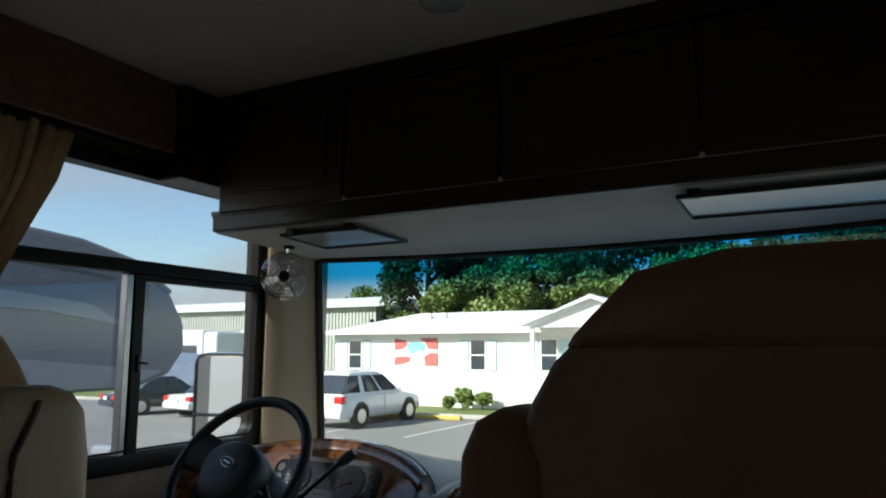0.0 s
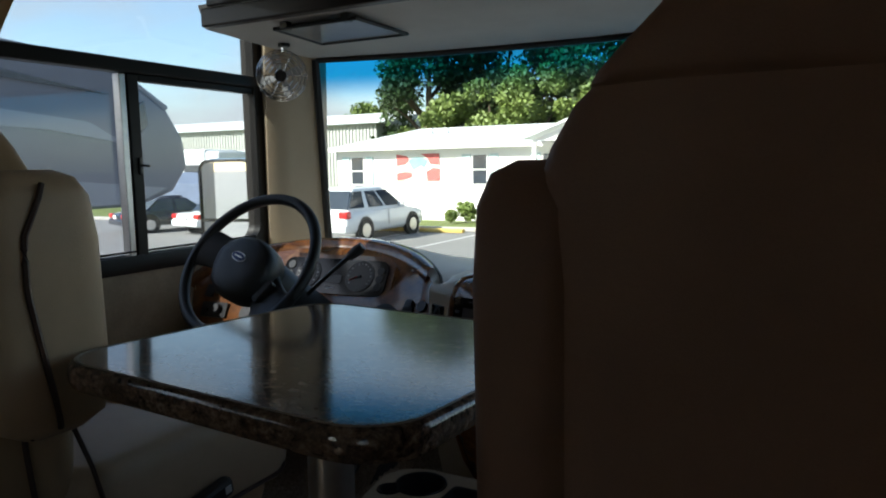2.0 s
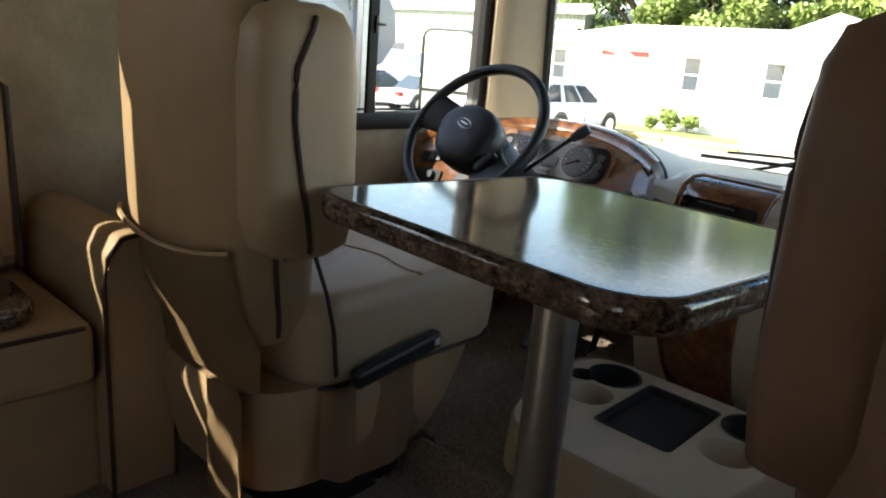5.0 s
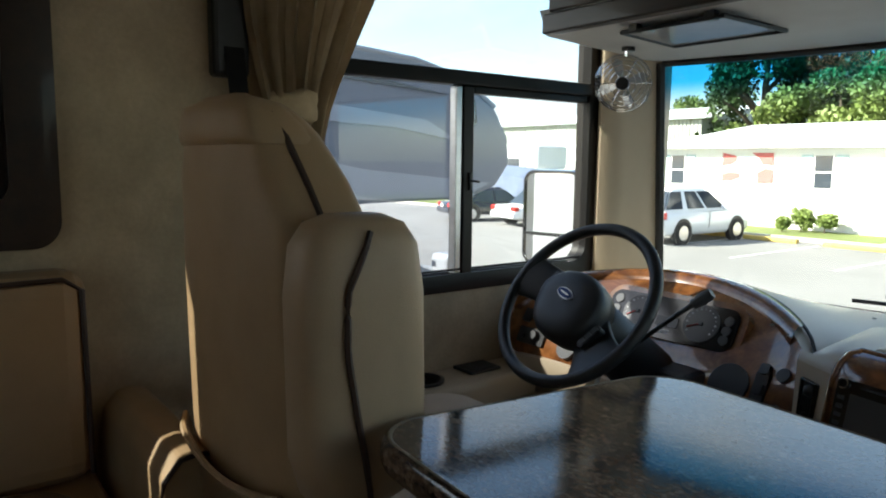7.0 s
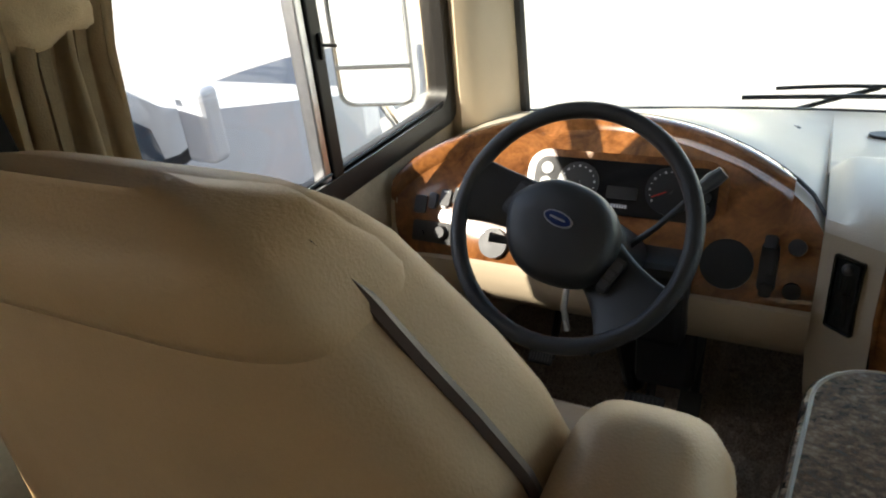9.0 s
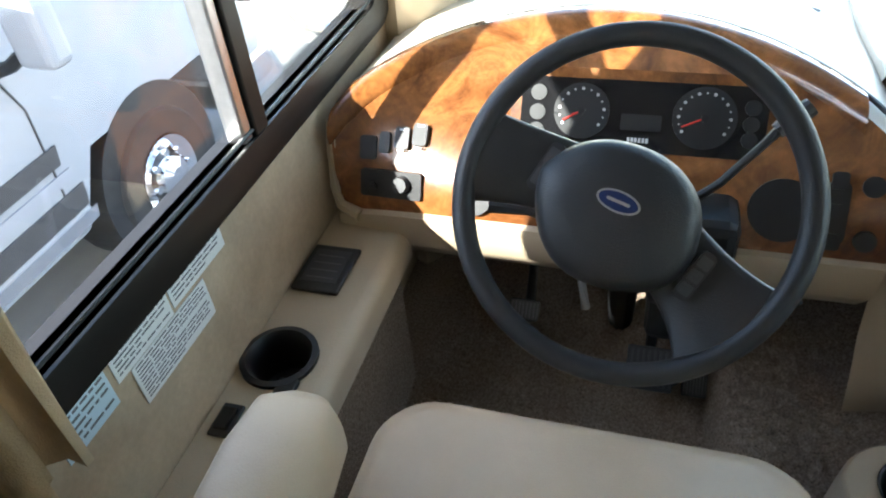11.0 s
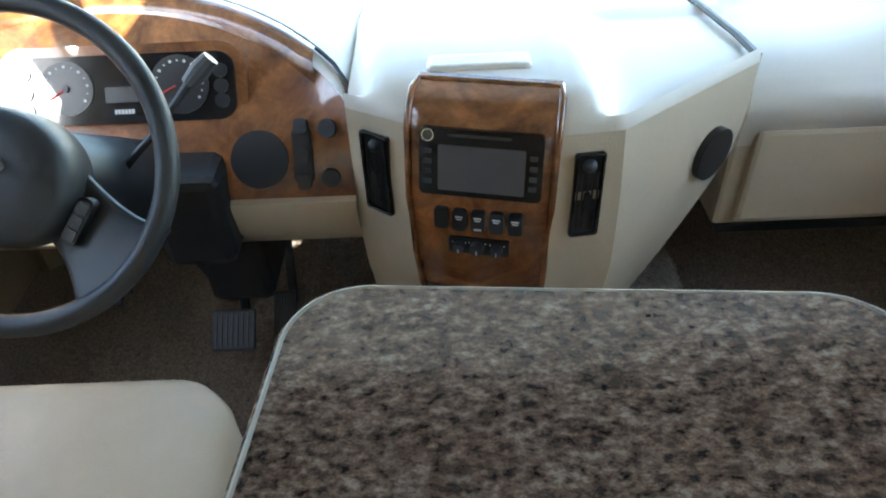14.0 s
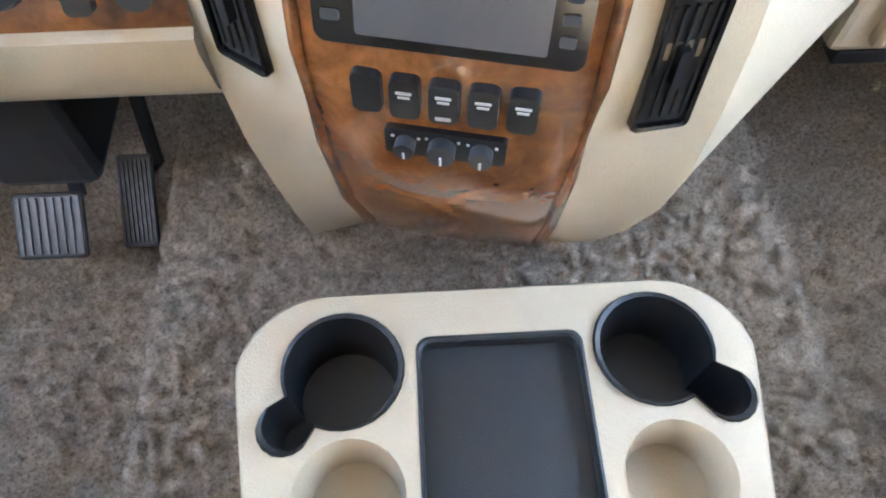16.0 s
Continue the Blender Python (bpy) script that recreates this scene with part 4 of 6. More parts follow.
ZT = 0.705
EDGE = [cheek_l(ZT, 1 - k / 6) for k in range(7)] + [stack_point(stack_w(ZT) * k / 4, ZT, -0.012) for k in range(-3, 4)] + [cheek_r(ZT, k / 6) for k in range(7)] + [side_r(ZT, k / 6) for k in range(1, 7)]
top1 = loft([
    EDGE,
    [p + Vector((0, 0.003, 0.010)) for p in EDGE],
    [p + Vector((0, 0.012, 0.021)) for p in EDGE],
    [p + Vector((0, 0.032, bump_top(p.x) - ZT - 0.012)) for p in EDGE],
    [p + Vector((0, 0.075, bump_top(p.x) - ZT)) for p in EDGE],
    [(p.x, 2.05, 0.75 - 0.042 * min(1, max(0, abs(p.x + 0.775) - 0.19) / 0.045)) for p in EDGE],
    [(p.x, 2.075, 0.744 - 0.036 * min(1, max(0, abs(p.x + 0.775) - 0.19) / 0.045)) for p in EDGE],
    [(p.x, 2.10, 0.718) for p in EDGE],
    [(p.x, 2.13, 0.710) for p in EDGE],
    [(p.x, windshield_y(p.x, 0.7) - 0.025, 0.688) for p in EDGE]], cap=False, closed=False)
join_col = [v.co.copy() for v in top1.verts if abs(v.co.x - EDGE[0].x) < 1e-4]
join_col = sorted((p for p in join_col if p.y > 1.84), key=lambda p: p.y)
smooth(part("dash_top", top1, DASH_TOP, dash), 50)
smooth(part("dash_join", loft([join_col, [p + Vector((-0.004, 0.0, -0.008)) for p in join_col], [p + Vector((-0.006, 0.0, -0.06)) for p in join_col]], cap=False, closed=False), DASH_TOP, dash), 60)
# dark bar stands in for the shadow in the gap under the plateau's edge
part("plateau_seam_shadow", tube([(-0.99 + 0.43 * k / 12, 2.078, 0.716 + 0.022 * min(1, k / 2, (12 - k) / 2)) for k in range(13)], 0.0035, 5), GRAPHITE, dash)
part("top_ledge", box(-0.865, -0.685, 1.79, 1.845, 0.732, 0.757, 0.011, 3), DASH_TOP, dash)
ptop = loft([[(x, y if y < 2.4 else windshield_y(x, 0.7) - 0.025, z) for x in (-0.27, -0.1, 0.1, 0.3, 0.455)] for y, z in ((1.93, 0.45), (1.90, 0.54), (1.875, 0.58), (1.88, 0.625), (1.91, 0.650), (2.1, 0.668), (2.5, 0.688))], cap=False, closed=False)
smooth(part("passenger_dash", ptop, DASH_TOP, dash), 60)
glove = thing("glove_box", (0.1, 1.9, 0.3), "beige moulded glove box under the passenger dash", "glove box")
part("body", box(-0.26, 0.44, 1.915, 2.35, 0.29, 0.55, 0.012), MOULDED, glove)
part("lid", box(-0.22, 0.40, 1.895, 1.92, 0.31, 0.54, 0.012), MOULDED, glove)
part("under_rail", box(-0.24, 0.42, 1.92, 1.96, 0.262, 0.288, 0.004), BLACK, glove)
part("hinge_strip", tube([(-0.272, 1.872, 0.712), (-0.285, 1.95, 0.718), (-0.315, 2.10, 0.720), (-0.34, 2.22, 0.716), (-0.36, 2.32, 0.710)], 0.007, 6), BLACK, dash)
part("seam_strip", tube([(-0.27, 1.875, 0.718), (-0.27, 1.868, 0.60), (-0.27, 1.88, 0.52)], 0.006, 6), MOULDED, dash)
for k in range(5):
    x = -1.32 + 0.235 * k
    bm = bmesh.new()
    bmesh.ops.create_cone(bm, cap_ends=True, segments=24, radius1=0.045, radius2=0.042, depth=0.012, matrix=Matrix.Translation((x + 0.2, 2.35 - 0.012 * k, 0.702)) @ Matrix.Diagonal((1, 0.55, 1, 1)))
    part("defrost_vent", bm, BLACK, dash, "oval black defroster vent")
knob = part("sensor", lathe([(0.0, 0.735), (0.010, 0.732), (0.012, 0.715), (0.030, 0.712), (0.032, 0.70)], centre=(-1.60, 2.38, 0)), BLACK, dash)

# ---- wheel, column, pedals ----
wheel = thing("steering_wheel", (-1.41, 1.47, 0.80), "black two-spoke steering wheel with a padded hub", "steering wheel")
WN, W1, W2 = Vector((0.0, -0.80, 0.60)).normalized(), Vector((1, 0, 0)), Vector((0, 0.60, 0.80)).normalized()
WC = Vector((-1.41, 1.475, 0.80))


def wh(a, b, c=0.0):
    return WC + W1 * a + W2 * b + WN * c


WR2 = 0.212
rim = tube([wh(WR2 * math.cos(2 * math.pi * k / 64), WR2 * math.sin(2 * math.pi * k / 64)) for k in range(64)], 0.0155, 14, closed=True)
smooth(part("rim", rim, BLACK_SOFT, wheel), 80)


def spoke(a0, a1, w0, w1):
    rings = []
    for k in range(13):
        t = k / 12
        a = radians(a0 + (a1 - a0) * t)
        r = 0.05 + (WR2 - 0.05) * t
        w = w0 + (w1 - w0) * t ** 3
        c, s = math.cos(a), math.sin(a)
        cc, th = -0.045 + 0.045 * t, 0.016 - 0.004 * t
        rings.append([wh(r * c - s * e * w, r * s + c * e * w, cc + th * h) for e, h in [(math.cos(2 * math.pi * j / 20), math.sin(2 * math.pi * j / 20)) for j in range(20)]])
    return loft(rings)


smooth(part("spoke", spoke(160, 167, 0.05, 0.066), BLACK_SOFT, wheel), 85)
smooth(part("spoke", spoke(-42, -47, 0.05, 0.092), BLACK_SOFT, wheel), 85)
hub_o = [(-0.106, 0.030), (-0.088, 0.052), (-0.045, 0.076), (0.0, 0.079), (0.055, 0.062), (0.092, 0.026), (0.104, -0.018), (0.094, -0.072), (0.058, -0.106), (0.0, -0.111), (-0.062, -0.094), (-0.098, -0.045)]
for _ in range(2):
    hub_o = [(p[0] * f + q[0] * (1 - f), p[1] * f + q[1] * (1 - f)) for p, q in zip(hub_o, hub_o[1:] + hub_o[:1]) for f in (0.75, 0.25)]
pad_rings = [[wh(a * g - 0.014, (b + 0.012) * g - 0.010, c) for a, b in hub_o] for g, c in ((0.80, -0.075), (0.99, -0.055), (1.03, -0.02), (1.01, 0.000), (0.95, 0.014), (0.82, 0.023), (0.55, 0.028), (0.25, 0.029))]
pad = smooth(part("hub_pad", loft(pad_rings), BLACK_SOFT, wheel), 60)
rr = radians(-18)
LU, LV = W1 * math.cos(rr) + W2 * math.sin(rr), W2 * math.cos(rr) - W1 * math.sin(rr)
lo = wh(-0.012, 0.004, 0.0)
for nm, a, b, lift, mt in (("badge_ring", 0.028, 0.0135, 0.032, ALUMINIUM), ("badge", 0.025, 0.011, 0.034, mat("badge_blue", (0.02, 0.04, 0.14), 0.2))):
    part(nm, plate([(a * math.cos(2 * math.pi * k / 28), b * math.sin(2 * math.pi * k / 28)) for k in range(28)], lo, LU, LV, WN, 0.008, lift), mt, pad, "silver-rimmed blue oval badge" if nm == "badge" else "")
part("badge_stroke", plate(round_rect(-0.015, 0.015, -0.002, 0.002, 0.0018), lo, LU, LV, WN, 0.002, 0.0348), ALUMINIUM, pad)
for cc, a, n in (((-0.107, 0.040), 62, 2), ((0.088, -0.077), 60, 3)):
    bank = part("cruise_control", plate(round_rect(-0.034, 0.034, -0.011, 0.011, 0.009), wh(cc[0], cc[1], 0), W1 * math.cos(radians(a)) + W2 * math.sin(radians(a)), W2 * math.cos(radians(a)) - W1 * math.sin(radians(a)), WN, 0.03, 0.002), BLACK, pad)
    for k in range(n):
        f = (k - (n - 1) / 2) * 0.058 / n
        part("button", plate(round_rect(-0.024 / n, 0.024 / n, -0.008, 0.008, 0.003), wh(cc[0] + f * math.cos(radians(a)), cc[1] + f * math.sin(radians(a)), 0), W1 * math.cos(radians(a)) + W2 * math.sin(radians(a)), W2 * math.cos(radians(a)) - W1 * math.sin(radians(a)), WN, 0.01, 0.005), GRAPHITE, bank)
column = thing("steering_column", (-1.41, 1.75, 0.55), "black plastic steering column shroud with levers", "steering column")
shroud = []
for t, r in ((-0.05, 0.05), (-0.08, 0.075), (-0.18, 0.078), (-0.30, 0.085), (-0.42, 0.09)):
    shroud.append([WC + WN * t + W1 * r * math.cos(2 * math.pi * k / 20) + W2 * (r * 0.9 * math.sin(2 * math.pi * k / 20) - 0.01) for k in range(20)])
smooth(part("shroud", loft(shroud), BLACK, column), 60)
lev = part("shift_lever", tube([(-1.34, 1.63, 0.69), (-1.29, 1.64, 0.735), (-1.24, 1.67, 0.785), (-1.215, 1.69, 0.81)], [0.007, 0.006, 0.006, 0.008], 8), BLACK, column)
part("knob", tube([(-1.225, 1.683, 0.80), (-1.205, 1.693, 0.817), (-1.186, 1.70, 0.833)], [0.012, 0.016, 0.013], 12), GRAPHITE, lev)
part("turn_lever", tube([(-1.48, 1.60, 0.66), (-1.56, 1.60, 0.68), (-1.62, 1.59, 0.69)], [0.007, 0.007, 0.011], 8), BLACK, column)
part("lower_column", tube([(-1.41, 1.78, 0.52), (-1.41, 1.92, 0.30), (-1.41, 2.05, 0.02)], [0.05, 0.035, 0.03], 10), BLACK, column)
part("knee_bolster", box(-1.37, -1.235, 1.69, 1.84, 0.42, 0.615, 0.02), BLACK, column)
part("duct", box(-1.36, -1.22, 1.80, 2.0, 0.22, 0.44, 0.02), BLACK, column)
part("tilt_lever", tube([(-1.47, 1.66, 0.60), (-1.475, 1.63, 0.52), (-1.465, 1.62, 0.47)], [0.006, 0.007, 0.008], 8), ALUMINIUM, column)


def pedal(name, c, w, h, label, mt=BLACK_SOFT):
    e = thing(name, (c[0], c[1] + 0.1, 0.0), label, "pedal")
    q = Matrix.Translation(c) @ pose(0, 0, 0, 38, 0, 0)
    b = moved(box(-w / 2, w / 2, -h / 2, h / 2, -0.012, 0.0, 0.006), q)
    pd = part("pad", b, mt, e)
    for k in range(8):
        x = -w / 2 + w * (k + 0.7) / 8.4
        part("rib", moved(box(x, x + w * 0.05, -h / 2 + 0.008, h / 2 - 0.008, 0.0, 0.003), q), GRAPHITE, pd)
    part("arm", tube([q @ Vector((0, h * 0.2, -0.01)), q @ Vector((0.0, h * 0.4, -0.10)), (c[0], c[1] + 0.20, 0.30), (c[0], c[1] + 0.17, 0.37)], 0.012, 8), BLACK, e)
    return e


pedal("brake_pedal", (-1.335, 1.80, 0.135), 0.10, 0.095, "ribbed black rubber brake pedal")
pedal("accelerator_pedal", (-1.235, 1.86, 0.10), 0.055, 0.14, "narrow black accelerator pedal")
pedal("parking_brake_pedal", (-1.62, 1.86, 0.20), 0.07, 0.05, "small black parking brake pedal", BLACK)

# ---- console tray on the hump ----
con = thing("floor_console", (-0.735, 1.40, 0.125), "cream moulded floor console with cup holders and a black tray", "console")
outer = [(-0.735 + (x + 0.735) * (1 - 0.5 * max(0.0, 1.53 - y)), y) for x, y in round_rect(-1.020, -0.450, 1.13, 1.610, 0.10, 8)]
cl, cr, bl_, br_ = (-0.905, 1.520), (-0.560, 1.528), (-0.896, 1.388), (-0.560, 1.390)
lobe_l, lobe_r = (-0.962, 1.462), (-0.494, 1.472)


def keyhole(c, r, l, lr):
    """Round cup outline with a smaller lobe for a mug handle."""
    d = (Vector((l[0] - c[0], l[1] - c[1])))
    a0 = math.atan2(d.y, d.x)
    half = math.asin(lr / r) * 0.8
    out = []
    for k in range(25):
        a = a0 + half + (2 * math.pi - 2 * half) * k / 24
        out.append((c[0] + r * math.cos(a), c[1] + r * math.sin(a)))
    for k in range(9):
        a = a0 - math.pi / 2 + math.pi * k / 8
        out.append((l[0] + lr * math.cos(a), l[1] + lr * math.sin(a)))
    return out


kl, kr = keyhole(cl, 0.064, lobe_l, 0.028), keyhole(cr, 0.064, lobe_r, 0.028)
tray = round_rect(-0.822, -0.640, 1.285, 1.552, 0.015, 4)
con_top = holed(outer, [kl, kr, circle(bl_, 0.058), circle(br_, 0.058), tray], 0.25)
part("top", con_top, MOULDED, con)
def shrink(loop, g):
    cx, cy = sum(p[0] for p in loop) / len(loop), sum(p[1] for p in loop) / len(loop)
    return [(cx + (p[0] - cx) * g, cy + (p[1] - cy) * g) for p in loop]
side = loft([[(x, y, z) for x, y in shrink(outer, g)] for g, z in ((1.0, 0.25), (1.012, 0.247), (1.018, 0.238), (1.03, 0.19), (1.04, 0.122))], cap=False)
smooth(part("side", side, MOULDED, con), 50)
for loop, mt, nm, dep in ((kl, BLACK, "cup_holder", 0.09), (kr, BLACK, "cup_holder", 0.09), (circle(bl_, 0.058), MOULDED, "cup_well", 0.07), (circle(br_, 0.058), MOULDED, "cup_well", 0.07), (tray, BLACK_SOFT, "tray", 0.018)):
    gs = ((1.06, 0.252), (1.03, 0.256), (0.97, 0.254), (0.93, 0.24), (0.88, 0.25 - dep)) if mt is BLACK else ((1.0, 0.2505), (0.97, 0.246), (0.93, 0.23), (0.86, 0.25 - dep)) if nm == "cup_well" else ((1.02, 0.2515), (0.99, 0.2525), (0.97, 0.25), (0.965, 0.25 - dep))
    rg = loft([[(x, y, z) for x, y in shrink(loop, g)] for g, z in gs], cap=False)
    fl = [(x, y, gs[-1][1]) for x, y in shrink(loop, gs[-1][0])]
    rg.faces.new([rg.verts.new(p) for p in fl])
    smooth(part(nm, rg, mt, con, {"cup_holder": "black keyhole-shaped cup holder", "tray": "flat black rubber tray liner"}.get(nm, "")), 40)

# ---- table ----
table = thing("dinette_table", (-0.69, 0.88, 0.0), "brown granite-look pedestal table with rounded edges", "table")
TM = Matrix.Translation((-0.712, 0.943, 0.75)) @ pose(0, 0, 0, -1.4, 0, -4.5) @ Matrix.Translation((0, 0, -0.75))
out2 = round_rect(-0.325, 0.325, -0.305, 0.305, 0.085, 8)
tt = loft([[(x, y, z) for x, y in shrink(out2, g)] for g, z in ((0.955, 0.728), (0.985, 0.731), (0.997, 0.740), (1.0, 0.75), (0.997, 0.760), (0.985, 0.768), (0.965, 0.771), (0.960, 0.7711), (0.94, 0.7711), (0.92, 0.7711))])
smooth(part("tabletop", moved(tt, TM), GRANITE, table), 40)
edge = loft([[(x, y, z) for x, y in shrink(out2, g)] for g, z in ((0.958, 0.7712), (0.966, 0.7725), (0.974, 0.7712))], cap=False)
part("edge_line", moved(edge, TM), mat("pale_edge_line", (0.28, 0.24, 0.19), 0.4), table)
smooth(part("pole", tube([(-0.69, 0.88, 0.02), (-0.69, 0.88, 0.4), (-0.69, 0.88, 0.728)], 0.036, 24), ALUMINIUM, table), 60)
part("floor_socket", lathe([(0.085, 0.0), (0.085, 0.008), (0.06, 0.016), (0.045, 0.03), (0.037, 0.032)], centre=(-0.69, 0.88, 0)), ALUMINIUM, table)
part("top_socket", lathe([(0.037, 0.69), (0.048, 0.70), (0.085, 0.722), (0.085, 0.729)], centre=(-0.69, 0.88, 0)), ALUMINIUM, table)


# ---- captain's chairs ----
def captain_chair(cx, s, label, drop=0.0, wide=1.0, lean=0.0, slim=0.0, hide=LEATHER_BACK, arm_hide=ARM_LEATHER):
    """s: +1 where the raised armrest is on the +x side."""
    e = thing("captain_chair", (cx, 0.95, 0.0), label, "chair", "captain's chairs in the cab")
    prof = ((0.44, 0.20, 0.73, 0.075), (0.50, 0.228, 0.715, 0.09), (0.62, 0.238, 0.70, 0.098), (0.80, 0.243, 0.695, 0.096), (0.95, 0.243, 0.69, 0.093), (1.02, 0.241, 0.686, 0.09), (1.06, 0.234, 0.683, 0.087), (1.10, 0.222, 0.679, 0.085), (1.14, 0.202, 0.673, 0.078), (1.175, 0.180, 0.664, 0.070), (1.20, 0.164, 0.653, 0.058), (1.22, 0.144, 0.643, 0.042), (1.228, 0.10, 0.638, 0.020))
    prof = tuple((z - drop * max(0, (z - 0.6) / 0.6), hw * (1 + (wide - 1) * max(0.1, min(1, (1.24 - z) / 0.10))), cy, hd) for z, hw, cy, hd in prof)
    def up(z):
        t = max(0.0, min(1.0, (z - 1.02) / 0.13))
        return t * t * (3 - 2 * t)
    def lx(z):
        return cx + lean * up(z)
    prof = tuple((z, hw * (1 - slim * up(z)), cy, hd) for z, hw, cy, hd in prof)
    back = smooth(part("backrest", loft([oval(lx(z), cy, z, hw, hd, 4.6, 48) for z, hw, cy, hd in prof]), hide, e), 60)
    def at_height(z):
        for (z0, w0, c0, d0), (z1, w1, c1, d1) in zip(prof, prof[1:]):
            if z0 <= z <= z1:
                t = (z - z0) / (z1 - z0)
                return w0 + (w1 - w0) * t, c0 + (c1 - c0) * t, d0 + (d1 - d0) * t
        return prof[-1][1:]
    zt = prof[-1][0]
    head = []
    for dz, out in ((-0.072, -0.006), (-0.069, 0.001), (-0.060, 0.005), (-0.042, 0.007), (-0.025, 0.007), (-0.012, 0.006), (0.0, 0.003), (0.004, -0.012)):
        hw, cy, hd = at_height(min(zt, zt + dz))
        head.append((zt + dz + (0.006 if dz > -0.02 else 0), hw + out, cy - 0.012, max(0.012, hd + out - 0.010)))
    smooth(part("headrest", loft([oval(lx(z), cy, z, hw, hd, 4.6, 48) for z, hw, cy, hd in head]), hide, e, "padded tan headrest roll"), 60)
    def edge_pt(z, k):
        for (z0, w0, c0, d0), (z1, w1, c1, d1) in zip(prof, prof[1:]):
            if z0 <= z <= z1:
                t = (z - z0) / (z1 - z0)
                hw, cy, hd = w0 + (w1 - w0) * t, c0 + (c1 - c0) * t, d0 + (d1 - d0) * t
                return Vector((lx(z) + k * (hw + 0.001), cy - hd * 0.15, z))
    for k in (1, -1):
        smooth(part("piping", tube([edge_pt(0.46 + (0.745 - drop) * i / 20, k) for i in range(21)], 0.0055, 6), PIPING, back))
    # front face of the back, two-tone
    front = [(0.47, 0.20, 0.80), (0.6, 0.215, 0.80), (0.8, 0.215, 0.79), (1.0, 0.21, 0.775), (1.04, 0.20, 0.768), (1.08, 0.18, 0.755)]
    smooth(part("back_pad", loft([oval(lx(z), cy - 0.03, z, hw * (1 - (slim + 0.08 * (slim > 0)) * up(z)), 0.04, 3.5, 32) for z, hw, cy in front]), LEATHER, e), 60)
    # seat cushion
    cush = [(0.335, 0.94), (0.36, 0.985), (0.42, 1.0), (0.49, 1.0), (0.522, 0.975), (0.535, 0.9)]
    ring = round_rect(cx - (0.322 if s > 0 else 0.265), cx + (0.265 if s > 0 else 0.322), 0.74, 1.345, 0.09, 8)
    sc = loft([[(x, y, z) for x, y in shrink(ring, g)] for z, g in cush])
    smooth(part("seat", sc, LEATHER, e, "cream leather seat cushion"), 60)
    part("seat_piping", tube([(x, y, 0.34) for x, y in shrink(ring, 0.97)], 0.005, 6, closed=True), PIPING, e)
    part("stitching", tube([(cx - 0.25 + 0.5 * i / 12, 1.06 + 0.012 * math.sin(i), 0.536) for i in range(13)], 0.003, 5), hide, e)
    # lower shell and skirt
    sk = loft([oval(cx, cy, z, hw, hd, 4, 40) for z, hw, cy, hd in ((0.12, 0.235, 0.93, 0.27), (0.2, 0.25, 0.95, 0.31), (0.30, 0.258, 0.97, 0.34), (0.345, 0.25, 0.98, 0.34))])
    smooth(part("skirt", sk, hide, e, "loose tan vinyl skirt round the base"), 60)
    part("pedestal", loft([oval(cx, 0.95, z, w, w, 4, 24) for z, w in ((0.0, 0.19), (0.03, 0.19), (0.05, 0.15), (0.14, 0.15))]), BLACK, e)
    # a hanging corner of the skirt
    flap = []
    for k in range(9):
        a = -0.15 + 0.30 * k / 8
        flap.append([(cx + s * (0.262 + 0.02 * math.sin(k * 1.4)), 0.76 + (0.14 + 0.06 * k / 8) + a * 0.8, z) for z in (0.34, 0.25, 0.16, 0.09 + 0.07 * abs(k - 3.5) / 4)])
    fb = loft(flap, cap=False, closed=False)
    bmesh.ops.solidify(fb, geom=fb.faces[:], thickness=0.004)
    smooth(part("skirt_flap", fb, hide, e), 60)
    fl2 = []
    for k in range(7):
        fl2.append([(cx - s * 0.0 + s * (0.08 + 0.15 * k / 6), 0.635 - 0.012 * math.sin(k * 1.3), z) for z in (0.36, 0.25, 0.16, 0.10)])
    fb = loft(fl2, cap=False, closed=False)
    bmesh.ops.solidify(fb, geom=fb.faces[:], thickness=0.004)
    smooth(part("skirt_flap", fb, hide, e), 60)
    # pocket with an elastic cord on the back
    def rear_y(x, z):
        hw, cy, hd = at_height(max(0.45, z))
        return cy - hd * max(0.05, 1 - min(0.98, abs(x) / hw) ** 4.6) ** (1 / 4.6)
    pk = [[(cx - 0.215 + 0.43 * k / 14, rear_y(-0.215 + 0.43 * k / 14, z) - 0.010 - bag * math.sin(math.pi * k / 14), z - 0.025 * math.sin(math.pi * k / 14) * (z > 0.6)) for k in range(15)] for z, bag in ((0.36, 0.0), (0.44, 0.014), (0.52, 0.020), (0.59, 0.012), (0.64, 0.008))]
    pb = loft(pk, cap=False, closed=False)
    bmesh.ops.solidify(pb, geom=pb.faces[:], thickness=0.004)
    pocket = smooth(part("pocket", pb, hide, e, "sagging map pocket with a cord"), 60)
    part("cord", tube([(cx - 0.22 + 0.44 * k / 14, rear_y(-0.22 + 0.44 * k / 14, 0.64) - 0.020 - 0.008 * math.sin(math.pi * k / 14), 0.642 - 0.025 * math.sin(math.pi * k / 14)) for k in range(15)], 0.006, 6), hide, pocket)
    # raised armrest on the inner side
    ar = []
    for z, w, d in ((0.645, 0.035, 0.05), (0.665, 0.052, 0.085), (0.72, 0.056, 0.10), (0.95, 0.056, 0.10), (1.02, 0.054, 0.09), (1.05, 0.045, 0.07), (1.062, 0.025, 0.04)):
        ar.append(oval(cx + s * 0.284, 0.70 - 0.02 * (z - 0.65), z, w, d, 3.6, 32))
    arm = smooth(part("armrest", loft(ar), arm_hide, e, "tan leather armrest folded up beside the back"), 60)
